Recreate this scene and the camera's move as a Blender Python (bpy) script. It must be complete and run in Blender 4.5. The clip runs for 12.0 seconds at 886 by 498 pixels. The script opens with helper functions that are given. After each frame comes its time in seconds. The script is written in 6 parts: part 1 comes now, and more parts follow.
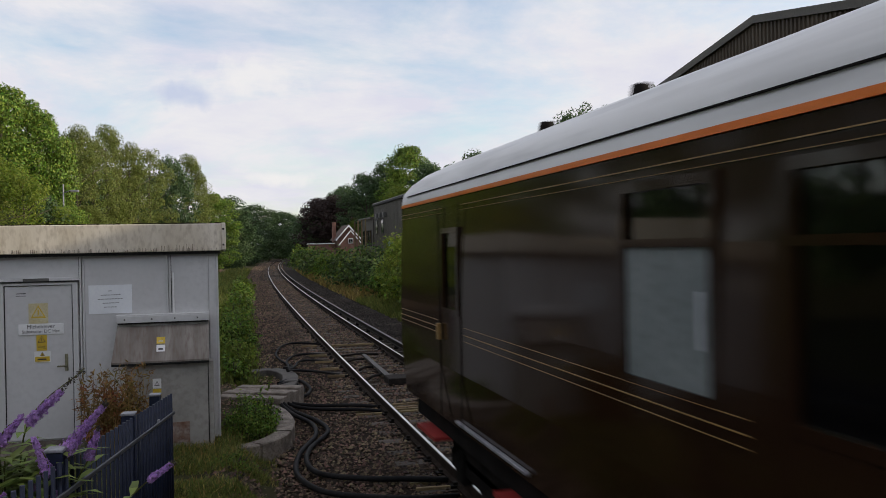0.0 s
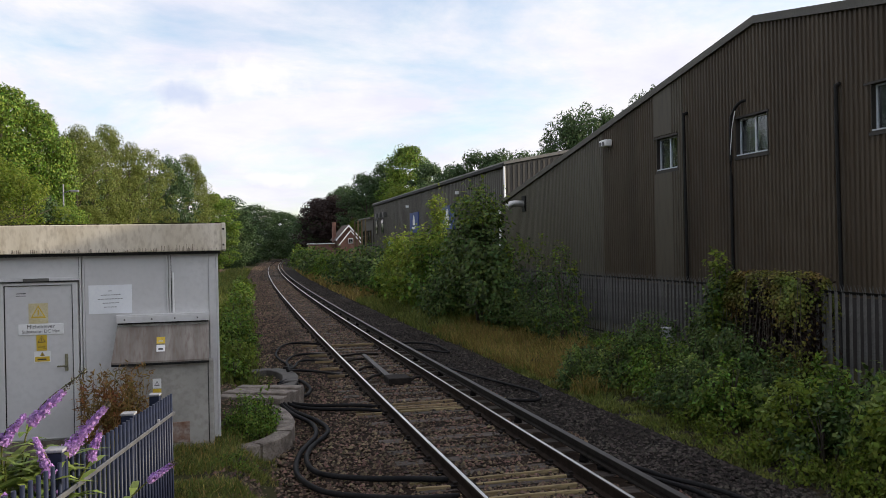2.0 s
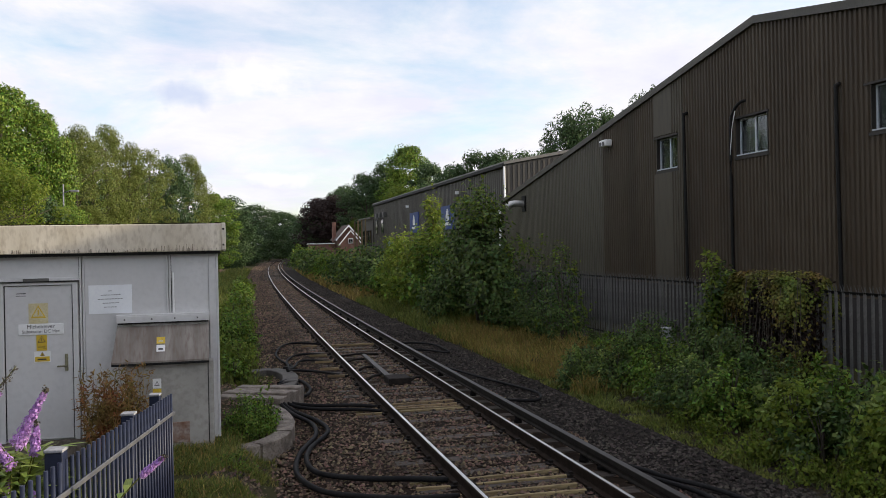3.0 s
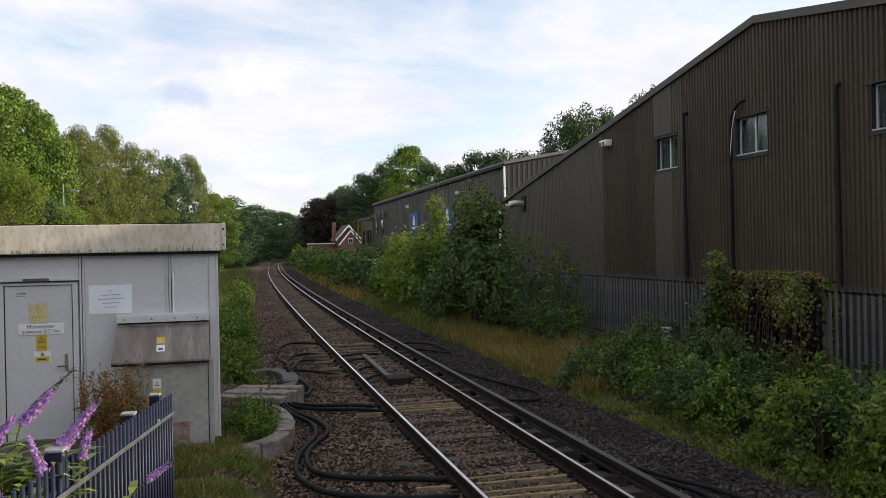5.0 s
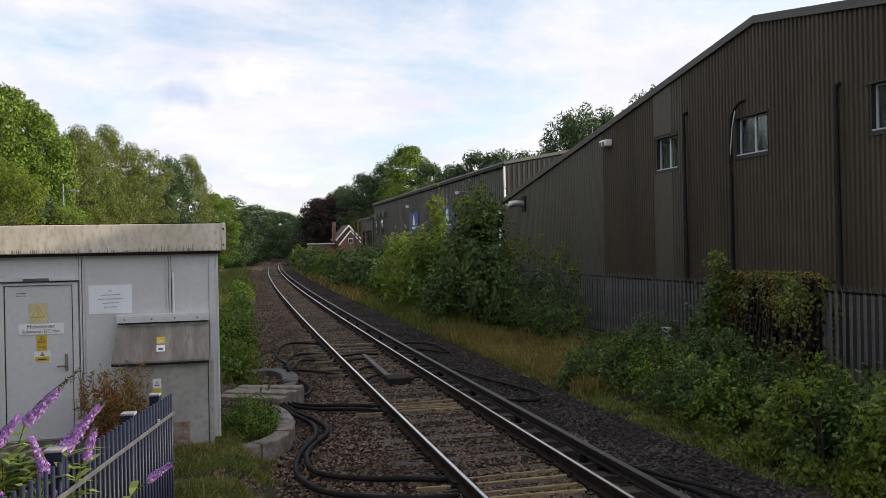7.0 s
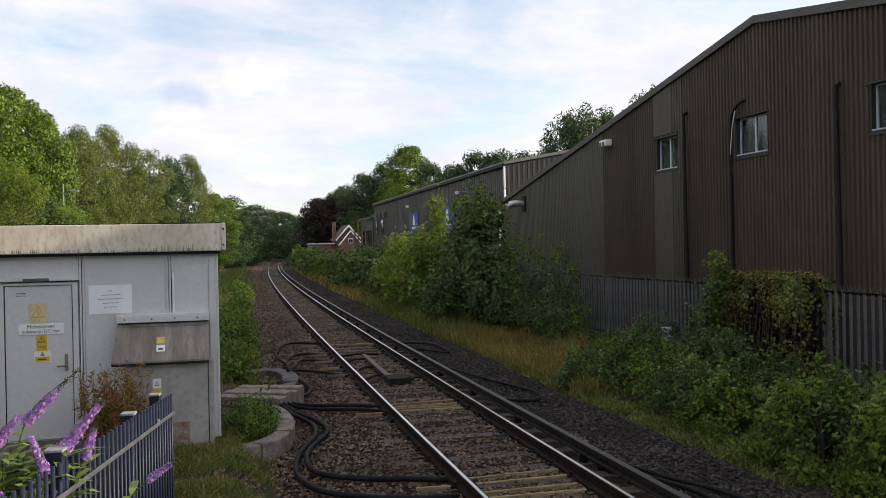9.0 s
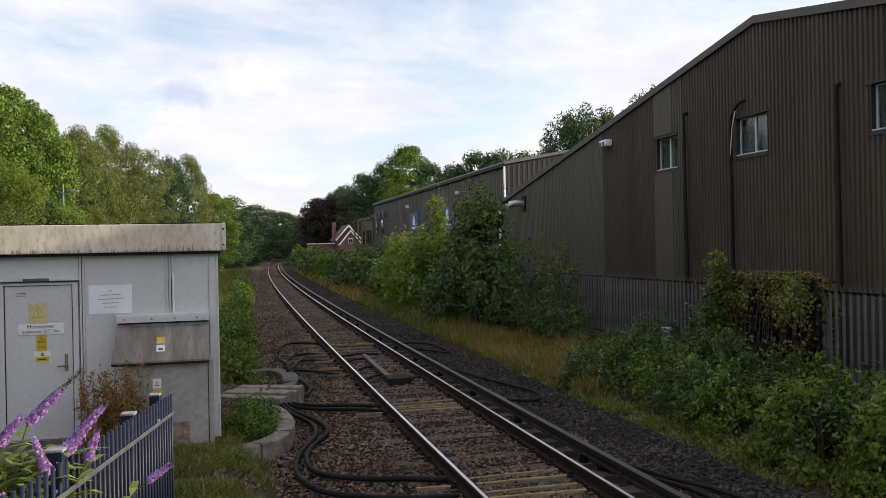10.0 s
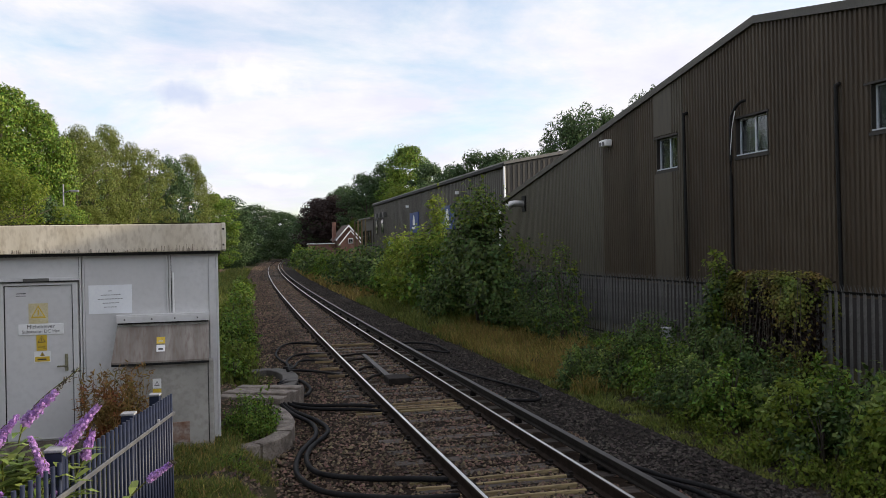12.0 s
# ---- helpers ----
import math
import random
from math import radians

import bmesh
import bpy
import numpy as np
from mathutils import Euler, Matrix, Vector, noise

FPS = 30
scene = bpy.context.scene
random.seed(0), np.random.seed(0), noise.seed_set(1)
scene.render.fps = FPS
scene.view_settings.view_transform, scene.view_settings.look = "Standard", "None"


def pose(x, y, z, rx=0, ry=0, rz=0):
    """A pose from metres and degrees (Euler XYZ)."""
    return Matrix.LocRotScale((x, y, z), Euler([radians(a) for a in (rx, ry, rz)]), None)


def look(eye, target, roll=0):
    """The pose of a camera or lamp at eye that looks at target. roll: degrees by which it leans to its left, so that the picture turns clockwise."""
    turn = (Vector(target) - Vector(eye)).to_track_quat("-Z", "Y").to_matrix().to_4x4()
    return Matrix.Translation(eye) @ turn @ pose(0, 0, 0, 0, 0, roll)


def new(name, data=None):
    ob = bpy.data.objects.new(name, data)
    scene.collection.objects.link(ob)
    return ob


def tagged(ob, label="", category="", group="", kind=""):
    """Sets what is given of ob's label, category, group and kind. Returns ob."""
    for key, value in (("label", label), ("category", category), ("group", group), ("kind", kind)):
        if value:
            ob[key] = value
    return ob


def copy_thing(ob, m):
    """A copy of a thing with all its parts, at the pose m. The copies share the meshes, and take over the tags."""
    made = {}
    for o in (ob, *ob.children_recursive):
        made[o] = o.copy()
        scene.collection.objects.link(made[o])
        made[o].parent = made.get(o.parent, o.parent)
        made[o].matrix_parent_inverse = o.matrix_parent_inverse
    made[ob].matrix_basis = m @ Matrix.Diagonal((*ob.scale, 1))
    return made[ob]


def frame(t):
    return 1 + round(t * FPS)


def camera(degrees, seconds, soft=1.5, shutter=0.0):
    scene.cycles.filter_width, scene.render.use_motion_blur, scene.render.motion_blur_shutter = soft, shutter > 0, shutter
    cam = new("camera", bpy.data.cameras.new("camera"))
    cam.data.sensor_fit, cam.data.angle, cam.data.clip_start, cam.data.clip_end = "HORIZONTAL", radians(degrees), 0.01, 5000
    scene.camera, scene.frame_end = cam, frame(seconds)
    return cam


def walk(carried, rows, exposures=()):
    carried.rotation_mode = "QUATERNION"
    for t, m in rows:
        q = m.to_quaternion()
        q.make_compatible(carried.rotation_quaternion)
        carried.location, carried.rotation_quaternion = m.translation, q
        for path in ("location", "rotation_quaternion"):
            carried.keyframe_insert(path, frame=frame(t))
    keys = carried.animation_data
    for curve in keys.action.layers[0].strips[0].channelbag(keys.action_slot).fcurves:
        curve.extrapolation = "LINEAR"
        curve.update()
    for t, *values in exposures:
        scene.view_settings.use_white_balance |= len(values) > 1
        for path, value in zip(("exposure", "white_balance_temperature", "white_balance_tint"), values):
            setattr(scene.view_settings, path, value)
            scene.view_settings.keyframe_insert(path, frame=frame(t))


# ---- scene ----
# ---- camera ----
cam = camera(55.19, 12.0, soft=0.8, shutter=0.1)
STAND = pose(0, 0, 2.9) @ pose(0, 0, 0, 0, 0, -14.36) @ pose(0, 0, 0, 89.87) @ pose(0, 0, 0, 0, 0, -1.1)
walk(cam, [(0.0, STAND), (12.0, STAND)], exposures=[(0.0, 0.2), (0.1, 0.25), (0.4, 0.48), (12.0, 0.48)])

# ---- light ----
SUN_EL, SUN_AZ = radians(15.8), radians(97)      # azimuth clockwise from +Y
world = bpy.data.worlds.new("sky")
scene.world = world
world.use_nodes = True


def build_sky():
    nt = world.node_tree
    nt.nodes.clear()
    N, L = nt.nodes.new, nt.links.new
    out, bg = N("ShaderNodeOutputWorld"), N("ShaderNodeBackground")
    sky = N("ShaderNodeTexSky")
    sky.sky_type, sky.sun_disc = "NISHITA", False
    sky.sun_elevation, sky.sun_rotation = SUN_EL, SUN_AZ
    sky.dust_density, sky.ozone_density = 1.0, 2.0
    gain = N("ShaderNodeMix")
    gain.data_type, gain.blend_type = "RGBA", "MULTIPLY"
    gain.inputs[0].default_value = 1.0
    gain.inputs[7].default_value = (2.0, 1.95, 1.85, 1)
    L(sky.outputs[0], gain.inputs[6])
    # clouds lie on a flat layer overhead: the view direction over its own height
    tc, sep, top = N("ShaderNodeTexCoord"), N("ShaderNodeSeparateXYZ"), N("ShaderNodeMath")
    L(tc.outputs["Generated"], sep.inputs[0])
    top.operation = "MAXIMUM"
    top.inputs[1].default_value = 0.0
    L(sep.outputs["Z"], top.inputs[0])
    lift = N("ShaderNodeMath")
    lift.inputs[1].default_value = 0.22
    L(top.outputs[0], lift.inputs[0])
    flat = []
    for k in ("X", "Y"):
        d = N("ShaderNodeMath")
        d.operation = "DIVIDE"
        L(sep.outputs[k], d.inputs[0])
        L(lift.outputs[0], d.inputs[1])
        flat.append(d)
    com = N("ShaderNodeCombineXYZ")
    L(flat[0].outputs[0], com.inputs[0])
    L(flat[1].outputs[0], com.inputs[1])
    n1, n2 = N("ShaderNodeTexNoise"), N("ShaderNodeTexNoise")
    for n, s, d, r in ((n1, 1.1, 8, 0.62), (n2, 2.6, 6, 0.6)):
        n.inputs["Scale"].default_value, n.inputs["Detail"].default_value, n.inputs["Roughness"].default_value = s, d, r
        n.inputs["Distortion"].default_value = 0.35
        L(com.outputs[0], n.inputs["Vector"])
    cover = N("ShaderNodeValToRGB")
    cover.color_ramp.elements[0].position, cover.color_ramp.elements[1].position = 0.3, 0.54
    L(n1.outputs["Fac"], cover.inputs[0])
    tone = N("ShaderNodeValToRGB")
    tone.color_ramp.elements[0].position, tone.color_ramp.elements[1].position = 0.34, 0.6
    tone.color_ramp.elements[0].color = (6.3, 6.3, 7.2, 1)
    tone.color_ramp.elements[1].color = (7.2, 7.12, 7.4, 1)
    L(n2.outputs["Fac"], tone.inputs[0])
    mix = N("ShaderNodeMix")
    mix.data_type = "RGBA"
    L(cover.outputs[0], mix.inputs[0])
    L(gain.outputs[2], mix.inputs[6])
    L(tone.outputs[0], mix.inputs[7])
    col = mix.outputs[2]
    # small low clouds: two white puffs and one grey-blue wisp
    rag = N("ShaderNodeTexNoise")
    rag.inputs["Scale"].default_value, rag.inputs["Detail"].default_value = 38, 7
    L(tc.outputs["Generated"], rag.inputs["Vector"])
    for way, wide, high, colour, most in (((0.0253, 0.9807, 0.1939), 0.05, 0.024, (7.7, 7.55, 7.5, 1), 0.75), ((-0.046, 0.9838, 0.174), 0.03, 0.014, (4.9, 5.4, 6.8, 1), 0.9),
                                          ((0.0584, 0.9951, 0.0804), 0.034, 0.009, (7.8, 7.6, 7.5, 1), 0.8)):
        off, sc, ln, add, msk, puff = (N("ShaderNodeVectorMath"), N("ShaderNodeVectorMath"), N("ShaderNodeVectorMath"), N("ShaderNodeMath"), N("ShaderNodeMapRange"), N("ShaderNodeMix"))
        off.operation, sc.operation, ln.operation = "SUBTRACT", "MULTIPLY", "LENGTH"
        off.inputs[1].default_value = way
        sc.inputs[1].default_value = (1 / wide, 1 / wide, 1 / high)
        L(tc.outputs["Generated"], off.inputs[0])
        L(off.outputs[0], sc.inputs[0])
        L(sc.outputs[0], ln.inputs[0])
        add.operation = "MULTIPLY_ADD"
        add.inputs[1].default_value = 2.6
        L(rag.outputs["Fac"], add.inputs[0])
        L(ln.outputs["Value"], add.inputs[2])
        msk.inputs[1].default_value, msk.inputs[2].default_value, msk.inputs[3].default_value, msk.inputs[4].default_value = 1.6, 2.5, most, 0.0
        L(add.outputs[0], msk.inputs[0])
        puff.data_type = "RGBA"
        L(msk.outputs[0], puff.inputs[0])
        L(col, puff.inputs[6])
        puff.inputs[7].default_value = colour
        col = puff.outputs[2]
    L(col, bg.inputs[0])
    bg.inputs[1].default_value = 0.1
    L(bg.outputs[0], out.inputs[0])


build_sky()
sun = new("sun", bpy.data.lights.new("sun", "SUN"))
sun.data.energy, sun.data.angle, sun.data.color = 5.0, radians(0.8), (1.0, 0.87, 0.66)
sun_way = Vector((math.sin(SUN_AZ) * math.cos(SUN_EL), math.cos(SUN_AZ) * math.cos(SUN_EL), math.sin(SUN_EL)))
sun.matrix_world = look(sun_way * 60, (0, 0, 0))


# ---- materials ----
def mat(name, c1, c2, scale=4.0, rough=0.8, metal=0.0, bump=0.0, fine=60.0, c3=None, stretch=(1, 1, 1), island=0.0,
        piece=0.0, spec=0.5, translucent=0.0, coat=0.0):
    """Two-scale noise material: c1 to c2 by large stains, c3 flecks by grain, random shift per island or piece."""
    m = bpy.data.materials.new(name)
    m.use_nodes = True
    nt = m.node_tree
    N, L = nt.nodes.new, nt.links.new
    b = nt.nodes["Principled BSDF"]
    tc, mp = N("ShaderNodeTexCoord"), N("ShaderNodeMapping")
    mp.inputs["Scale"].default_value = stretch
    L(tc.outputs["Object"], mp.inputs[0])
    big, small = N("ShaderNodeTexNoise"), N("ShaderNodeTexNoise")
    big.inputs["Scale"].default_value, big.inputs["Detail"].default_value = scale, 5
    small.inputs["Scale"].default_value, small.inputs["Detail"].default_value = fine, 3
    for n in (big, small):
        L(mp.outputs[0], n.inputs["Vector"])
    r1 = N("ShaderNodeValToRGB")
    r1.color_ramp.elements[0].position, r1.color_ramp.elements[1].position = 0.35, 0.65
    r1.color_ramp.elements[0].color, r1.color_ramp.elements[1].color = (*c1, 1), (*c2, 1)
    L(big.outputs["Fac"], r1.inputs[0])
    r2 = N("ShaderNodeMapRange")
    r2.inputs[1].default_value, r2.inputs[2].default_value = 0.45, 0.72
    r2.inputs[4].default_value = 0.7
    L(small.outputs["Fac"], r2.inputs[0])
    mx = N("ShaderNodeMix")
    mx.data_type = "RGBA"
    L(r2.outputs[0], mx.inputs[0])
    L(r1.outputs[0], mx.inputs[6])
    c3 = c3 or tuple(v * 0.72 for v in c1)
    mx.inputs[7].default_value = (*c3, 1)
    col = mx.outputs[2]
    if island or piece:
        src = N("ShaderNodeNewGeometry").outputs["Random Per Island"] if island else N("ShaderNodeObjectInfo").outputs["Random"]
        k = island or piece
        mr = N("ShaderNodeMapRange")
        mr.inputs[3].default_value, mr.inputs[4].default_value = 1 - k, 1 + k
        L(src, mr.inputs[0])
        hs = N("ShaderNodeHueSaturation")
        hue = N("ShaderNodeMapRange")
        hue.inputs[3].default_value, hue.inputs[4].default_value = 0.5 - 0.05 * k, 0.5 + 0.05 * k
        wn = N("ShaderNodeTexWhiteNoise")
        wn.noise_dimensions = "1D"
        L(src, wn.inputs["W"])
        L(wn.outputs["Value"], hue.inputs[0])
        L(hue.outputs[0], hs.inputs["Hue"])
        L(mr.outputs[0], hs.inputs["Value"])
        L(col, hs.inputs["Color"])
        col = hs.outputs[0]
    L(col, b.inputs["Base Color"])
    b.inputs["Roughness"].default_value, b.inputs["Metallic"].default_value = rough, metal
    b.inputs["Specular IOR Level"].default_value = spec
    b.inputs["Coat Weight"].default_value = coat
    b.inputs["Coat Roughness"].default_value = 0.04
    if bump:
        bp = N("ShaderNodeBump")
        bp.inputs["Strength"].default_value, bp.inputs["Distance"].default_value = bump, 0.01
        L(small.outputs["Fac"], bp.inputs["Height"])
        L(bp.outputs[0], b.inputs["Normal"])
    if translucent:
        tr, ms = N("ShaderNodeBsdfTranslucent"), N("ShaderNodeMixShader")
        ms.inputs[0].default_value = translucent
        L(col, tr.inputs[0])
        L(b.outputs[0], ms.inputs[1])
        L(tr.outputs[0], ms.inputs[2])
        L(ms.outputs[0], nt.nodes["Material Output"].inputs[0])
    return m


def leaf_mat(name, c1, c2, tr=0.35, shift=0.35, big=0.25):
    return mat(name, c1, c2, scale=big, rough=0.55, fine=3, island=shift, spec=0.25, translucent=tr)


M = dict(
    # bed darker than its stones, painting shade into the gaps between them
    ballast=mat("ballast", (0.02, 0.013, 0.009), (0.035, 0.024, 0.017), 0.8, 0.95, bump=1.0, fine=16, c3=(0.016, 0.012, 0.01), spec=0.08),
    stone=mat("stones", (0.074, 0.048, 0.031), (0.165, 0.112, 0.075), 0.7, 0.9, bump=0.3, fine=90, island=0.85),
    earth=mat("earth", (0.036, 0.027, 0.016), (0.045, 0.046, 0.017), 0.35, 0.95, bump=0.8, fine=9, c3=(0.02, 0.026, 0.009), spec=0.08),
    timber=mat("sleeper_timber", (0.045, 0.035, 0.028), (0.1, 0.082, 0.065), 5, 0.9, bump=0.5, fine=40, stretch=(0.3, 3, 3), piece=0.3),
    board=mat("board_timber", (0.15, 0.1, 0.045), (0.31, 0.24, 0.125), 9, 0.85, bump=0.5, fine=16, c3=(0.05, 0.035, 0.024), stretch=(0.3, 4, 4), piece=0.25),
    rail_side=mat("rail_rust", (0.018, 0.012, 0.009), (0.036, 0.025, 0.019), 6, 0.9, bump=0.3, fine=80, spec=0.12),
    rail_head=mat("polished_steel", (0.66, 0.64, 0.62), (0.78, 0.76, 0.74), 3, 0.28, 1.0, fine=50, c3=(0.4, 0.4, 0.4), stretch=(1, 0.05, 1)),
    third_top=mat("conductor_steel", (0.045, 0.041, 0.038), (0.075, 0.069, 0.064), 3, 0.5, 0.5, fine=50, stretch=(1, 0.05, 1)),
    iron=mat("cast_iron", (0.014, 0.012, 0.011), (0.03, 0.024, 0.02), 9, 0.85, bump=0.3, fine=90, spec=0.15),
    cable=mat("cable_rubber", (0.008, 0.008, 0.009), (0.02, 0.019, 0.019), 3, 0.7, fine=30, spec=0.12),
    clad=mat("brown_cladding", (0.05, 0.037, 0.024), (0.08, 0.061, 0.04), 0.8, 0.58, fine=9, spec=0.32, c3=(0.056, 0.036, 0.019), stretch=(1, 1, 0.15)),
    clad_new=mat("olive_cladding", (0.084, 0.073, 0.05), (0.1, 0.088, 0.062), 0.4, 0.5, fine=9, stretch=(1, 1, 0.15)),
    clad_pale=mat("pale_cladding", (0.07, 0.058, 0.04), (0.088, 0.075, 0.053), 0.4, 0.55, fine=9, spec=0.35, stretch=(1, 1, 0.15)),
    clad_far=mat("grey_cladding", (0.07, 0.062, 0.052), (0.09, 0.08, 0.068), 0.4, 0.55, fine=5, stretch=(1, 1, 0.15)),
    trim=mat("roof_trim", (0.062, 0.056, 0.043), (0.082, 0.075, 0.058), 1.5, 0.55, fine=20),
    roof=mat("roof_sheet", (0.16, 0.155, 0.14), (0.22, 0.21, 0.19), 0.6, 0.6, fine=8),
    upvc=mat("white_plastic", (0.5, 0.53, 0.57), (0.6, 0.62, 0.66), 2, 0.4, fine=30),
    flashing=mat("brown_flashing", (0.022, 0.019, 0.015), (0.034, 0.028, 0.022), 2, 0.6, fine=30),
    cess=mat("cess_ash", (0.016, 0.013, 0.011), (0.028, 0.023, 0.02), 0.9, 0.95, bump=1.0, fine=18, c3=(0.012, 0.011, 0.011), spec=0.08),
    grey_stone=mat("grey_stones", (0.032, 0.026, 0.022), (0.062, 0.052, 0.045), 0.7, 0.9, bump=0.3, fine=90, island=0.9, spec=0.3),
    box_grey=mat("cable_box_grey", (0.3, 0.287, 0.262), (0.38, 0.363, 0.333), 1.6, 0.55, bump=0.06, fine=14, c3=(0.25, 0.235, 0.21)),
    graffiti=mat("blue_paint", (0.2, 0.32, 0.5), (0.4, 0.5, 0.6), 1.5, 0.6, fine=3),
    white=mat("white_frame", (0.8, 0.8, 0.8), (0.86, 0.86, 0.86), 2, 0.4, fine=30, c3=(0.77, 0.77, 0.76)),
    galv=mat("galvanised", (0.1, 0.098, 0.094), (0.165, 0.161, 0.156), 2.5, 0.5, 0.35, fine=40),
    black=mat("black_pipe", (0.006, 0.006, 0.006), (0.014, 0.013, 0.012), 4, 0.6, fine=30, spec=0.25),
    hut=mat("hut_grey", (0.56, 0.555, 0.555), (0.63, 0.625, 0.625), 0.9, 0.5, bump=0.05, fine=14, c3=(0.53, 0.525, 0.525)),
    fascia=mat("hut_fascia", (0.62, 0.55, 0.44), (0.78, 0.71, 0.6), 2.2, 0.85, bump=0.2, fine=22, c3=(0.44, 0.37, 0.28), stretch=(1, 1, 0.4)),
    stainlid=mat("stained_lid", (0.13, 0.1, 0.082), (0.28, 0.255, 0.225), 3.6, 0.6, bump=0.1, fine=22, c3=(0.14, 0.095, 0.075), stretch=(1.2, 0.25, 0.25)),
    concrete=mat("concrete", (0.13, 0.105, 0.085), (0.3, 0.255, 0.215), 5, 0.9, bump=0.8, fine=34, c3=(0.06, 0.052, 0.04)),
    dark_concrete=mat("dark_concrete", (0.06, 0.055, 0.05), (0.11, 0.1, 0.09), 3, 0.9, bump=0.5, fine=30, c3=(0.04, 0.036, 0.032)),
    navy=mat("navy_paint", (0.009, 0.013, 0.034), (0.014, 0.02, 0.046), 3, 0.5, fine=30, spec=0.3),
    navy_worn=mat("worn_rail", (0.05, 0.053, 0.065), (0.11, 0.11, 0.112), 5, 0.5, fine=40, c3=(0.05, 0.055, 0.08)),
    cap=mat("post_cap", (0.2, 0.205, 0.23), (0.3, 0.3, 0.32), 8, 0.5, fine=60),
    paper=mat("notice_paper", (0.78, 0.8, 0.84), (0.84, 0.86, 0.88), 2, 0.5, fine=30, c3=(0.77, 0.79, 0.83)),
    ink=mat("ink", (0.02, 0.02, 0.022), (0.04, 0.04, 0.04), 5, 0.6),
    yellow=mat("sign_yellow", (0.62, 0.42, 0.03), (0.7, 0.5, 0.05), 5, 0.45, fine=60),
    fadedyellow=mat("faded_yellow", (0.58, 0.5, 0.28), (0.66, 0.6, 0.4), 8, 0.5, fine=60),
    blue=mat("sign_blue", (0.02, 0.05, 0.2), (0.03, 0.07, 0.26), 3, 0.5),
    brick=mat("far_brick", (0.16, 0.08, 0.06), (0.21, 0.11, 0.085), 2, 0.9, fine=8),
    tile=mat("roof_tile", (0.09, 0.06, 0.05), (0.13, 0.09, 0.075), 2, 0.85, fine=6),
    bark=mat("bark", (0.05, 0.04, 0.03), (0.09, 0.075, 0.06), 2, 0.9, bump=0.4, fine=20),
    leaf_a=leaf_mat("leaf_ash", (0.1, 0.175, 0.023), (0.165, 0.235, 0.038), 0.4, 0.72),
    leaf_b=leaf_mat("leaf_birch", (0.13, 0.168, 0.036), (0.185, 0.2, 0.055), 0.42, 0.5),
    leaf_c=leaf_mat("leaf_oak", (0.045, 0.084, 0.032), (0.075, 0.12, 0.043), 0.3),
    # copper beech leaf; also colours the shaded core of the ivy
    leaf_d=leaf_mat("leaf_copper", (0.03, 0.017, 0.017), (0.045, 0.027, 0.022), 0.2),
    leaf_e=leaf_mat("leaf_maple", (0.14, 0.2, 0.026), (0.21, 0.26, 0.046), 0.58, 0.45, 1.0),
    leaf_f=leaf_mat("leaf_bramble", (0.058, 0.102, 0.027), (0.125, 0.175, 0.043), 0.35, 0.7, 0.9),
    leaf_g=leaf_mat("leaf_bud", (0.19, 0.27, 0.06), (0.3, 0.38, 0.11), 0.45, big=2.0),
    ivy=leaf_mat("leaf_ivy", (0.13, 0.18, 0.03), (0.19, 0.12, 0.035), 0.35, 0.6, 1.6),
    rust_plant=leaf_mat("leaf_willowherb", (0.34, 0.13, 0.06), (0.2, 0.22, 0.06), 0.35, 0.5, 3.0),
    straw=leaf_mat("grass_straw", (0.25, 0.185, 0.05), (0.36, 0.275, 0.09), 0.3, 0.5, 1.0),
    grass=leaf_mat("grass_green", (0.12, 0.155, 0.03), (0.215, 0.225, 0.062), 0.42, 0.5, 1.5),
    petal=leaf_mat("buddleia_petal", (0.42, 0.22, 0.56), (0.64, 0.42, 0.76), 0.45, 0.35, 6.0),
    umber=mat("umber_paint", (0.019, 0.0085, 0.004), (0.026, 0.013, 0.006), 1, 0.1, fine=20, spec=0.27),
    orange=mat("orange_line", (0.75, 0.17, 0.015), (0.8, 0.2, 0.02), 2, 0.35),
    gold=mat("gold_line", (0.3, 0.18, 0.06), (0.34, 0.21, 0.08), 2, 0.4),
    coach_roof=mat("coach_roof", (0.58, 0.58, 0.58), (0.68, 0.68, 0.68), 0.6, 0.4, fine=6, stretch=(1, 0.1, 1)),
    under=mat("underframe", (0.007, 0.006, 0.006), (0.015, 0.013, 0.012), 3, 0.9, fine=20, spec=0.1),
    frosted=mat("frosted_glass", (0.16, 0.185, 0.19), (0.22, 0.245, 0.25), 2, 0.45, fine=20, spec=0.3),
    silver=mat("silver_duct", (0.5, 0.5, 0.5), (0.6, 0.6, 0.6), 3, 0.35, 0.6, fine=30),
    dark_panel=mat("dark_backing", (0.022, 0.019, 0.018), (0.034, 0.029, 0.027), 3, 0.8, fine=20),
    paving=mat("paving", (0.25, 0.24, 0.22), (0.34, 0.325, 0.3), 1.2, 0.9, bump=0.3, fine=30),
    streak=mat("dirt_streak", (0.24, 0.2, 0.15), (0.34, 0.29, 0.22), 20, 0.9, fine=60),
    gap=mat("dark_joint_and_shade", (0.012, 0.012, 0.013), (0.02, 0.02, 0.02), 5, 0.8, fine=30, spec=0.2),
    steel_arm=mat("greased_steel", (0.035, 0.031, 0.028), (0.075, 0.067, 0.06), 4, 0.6, 0.2, fine=40),
    rust=mat("rust_patch", (0.2, 0.095, 0.055), (0.36, 0.31, 0.28), 7, 0.8, bump=0.2, fine=30),
    scuffed=mat("scuffed_metal", (0.3, 0.3, 0.3), (0.55, 0.54, 0.52), 9, 0.5, fine=40, c3=(0.12, 0.12, 0.12), stretch=(0.4, 1, 1)),
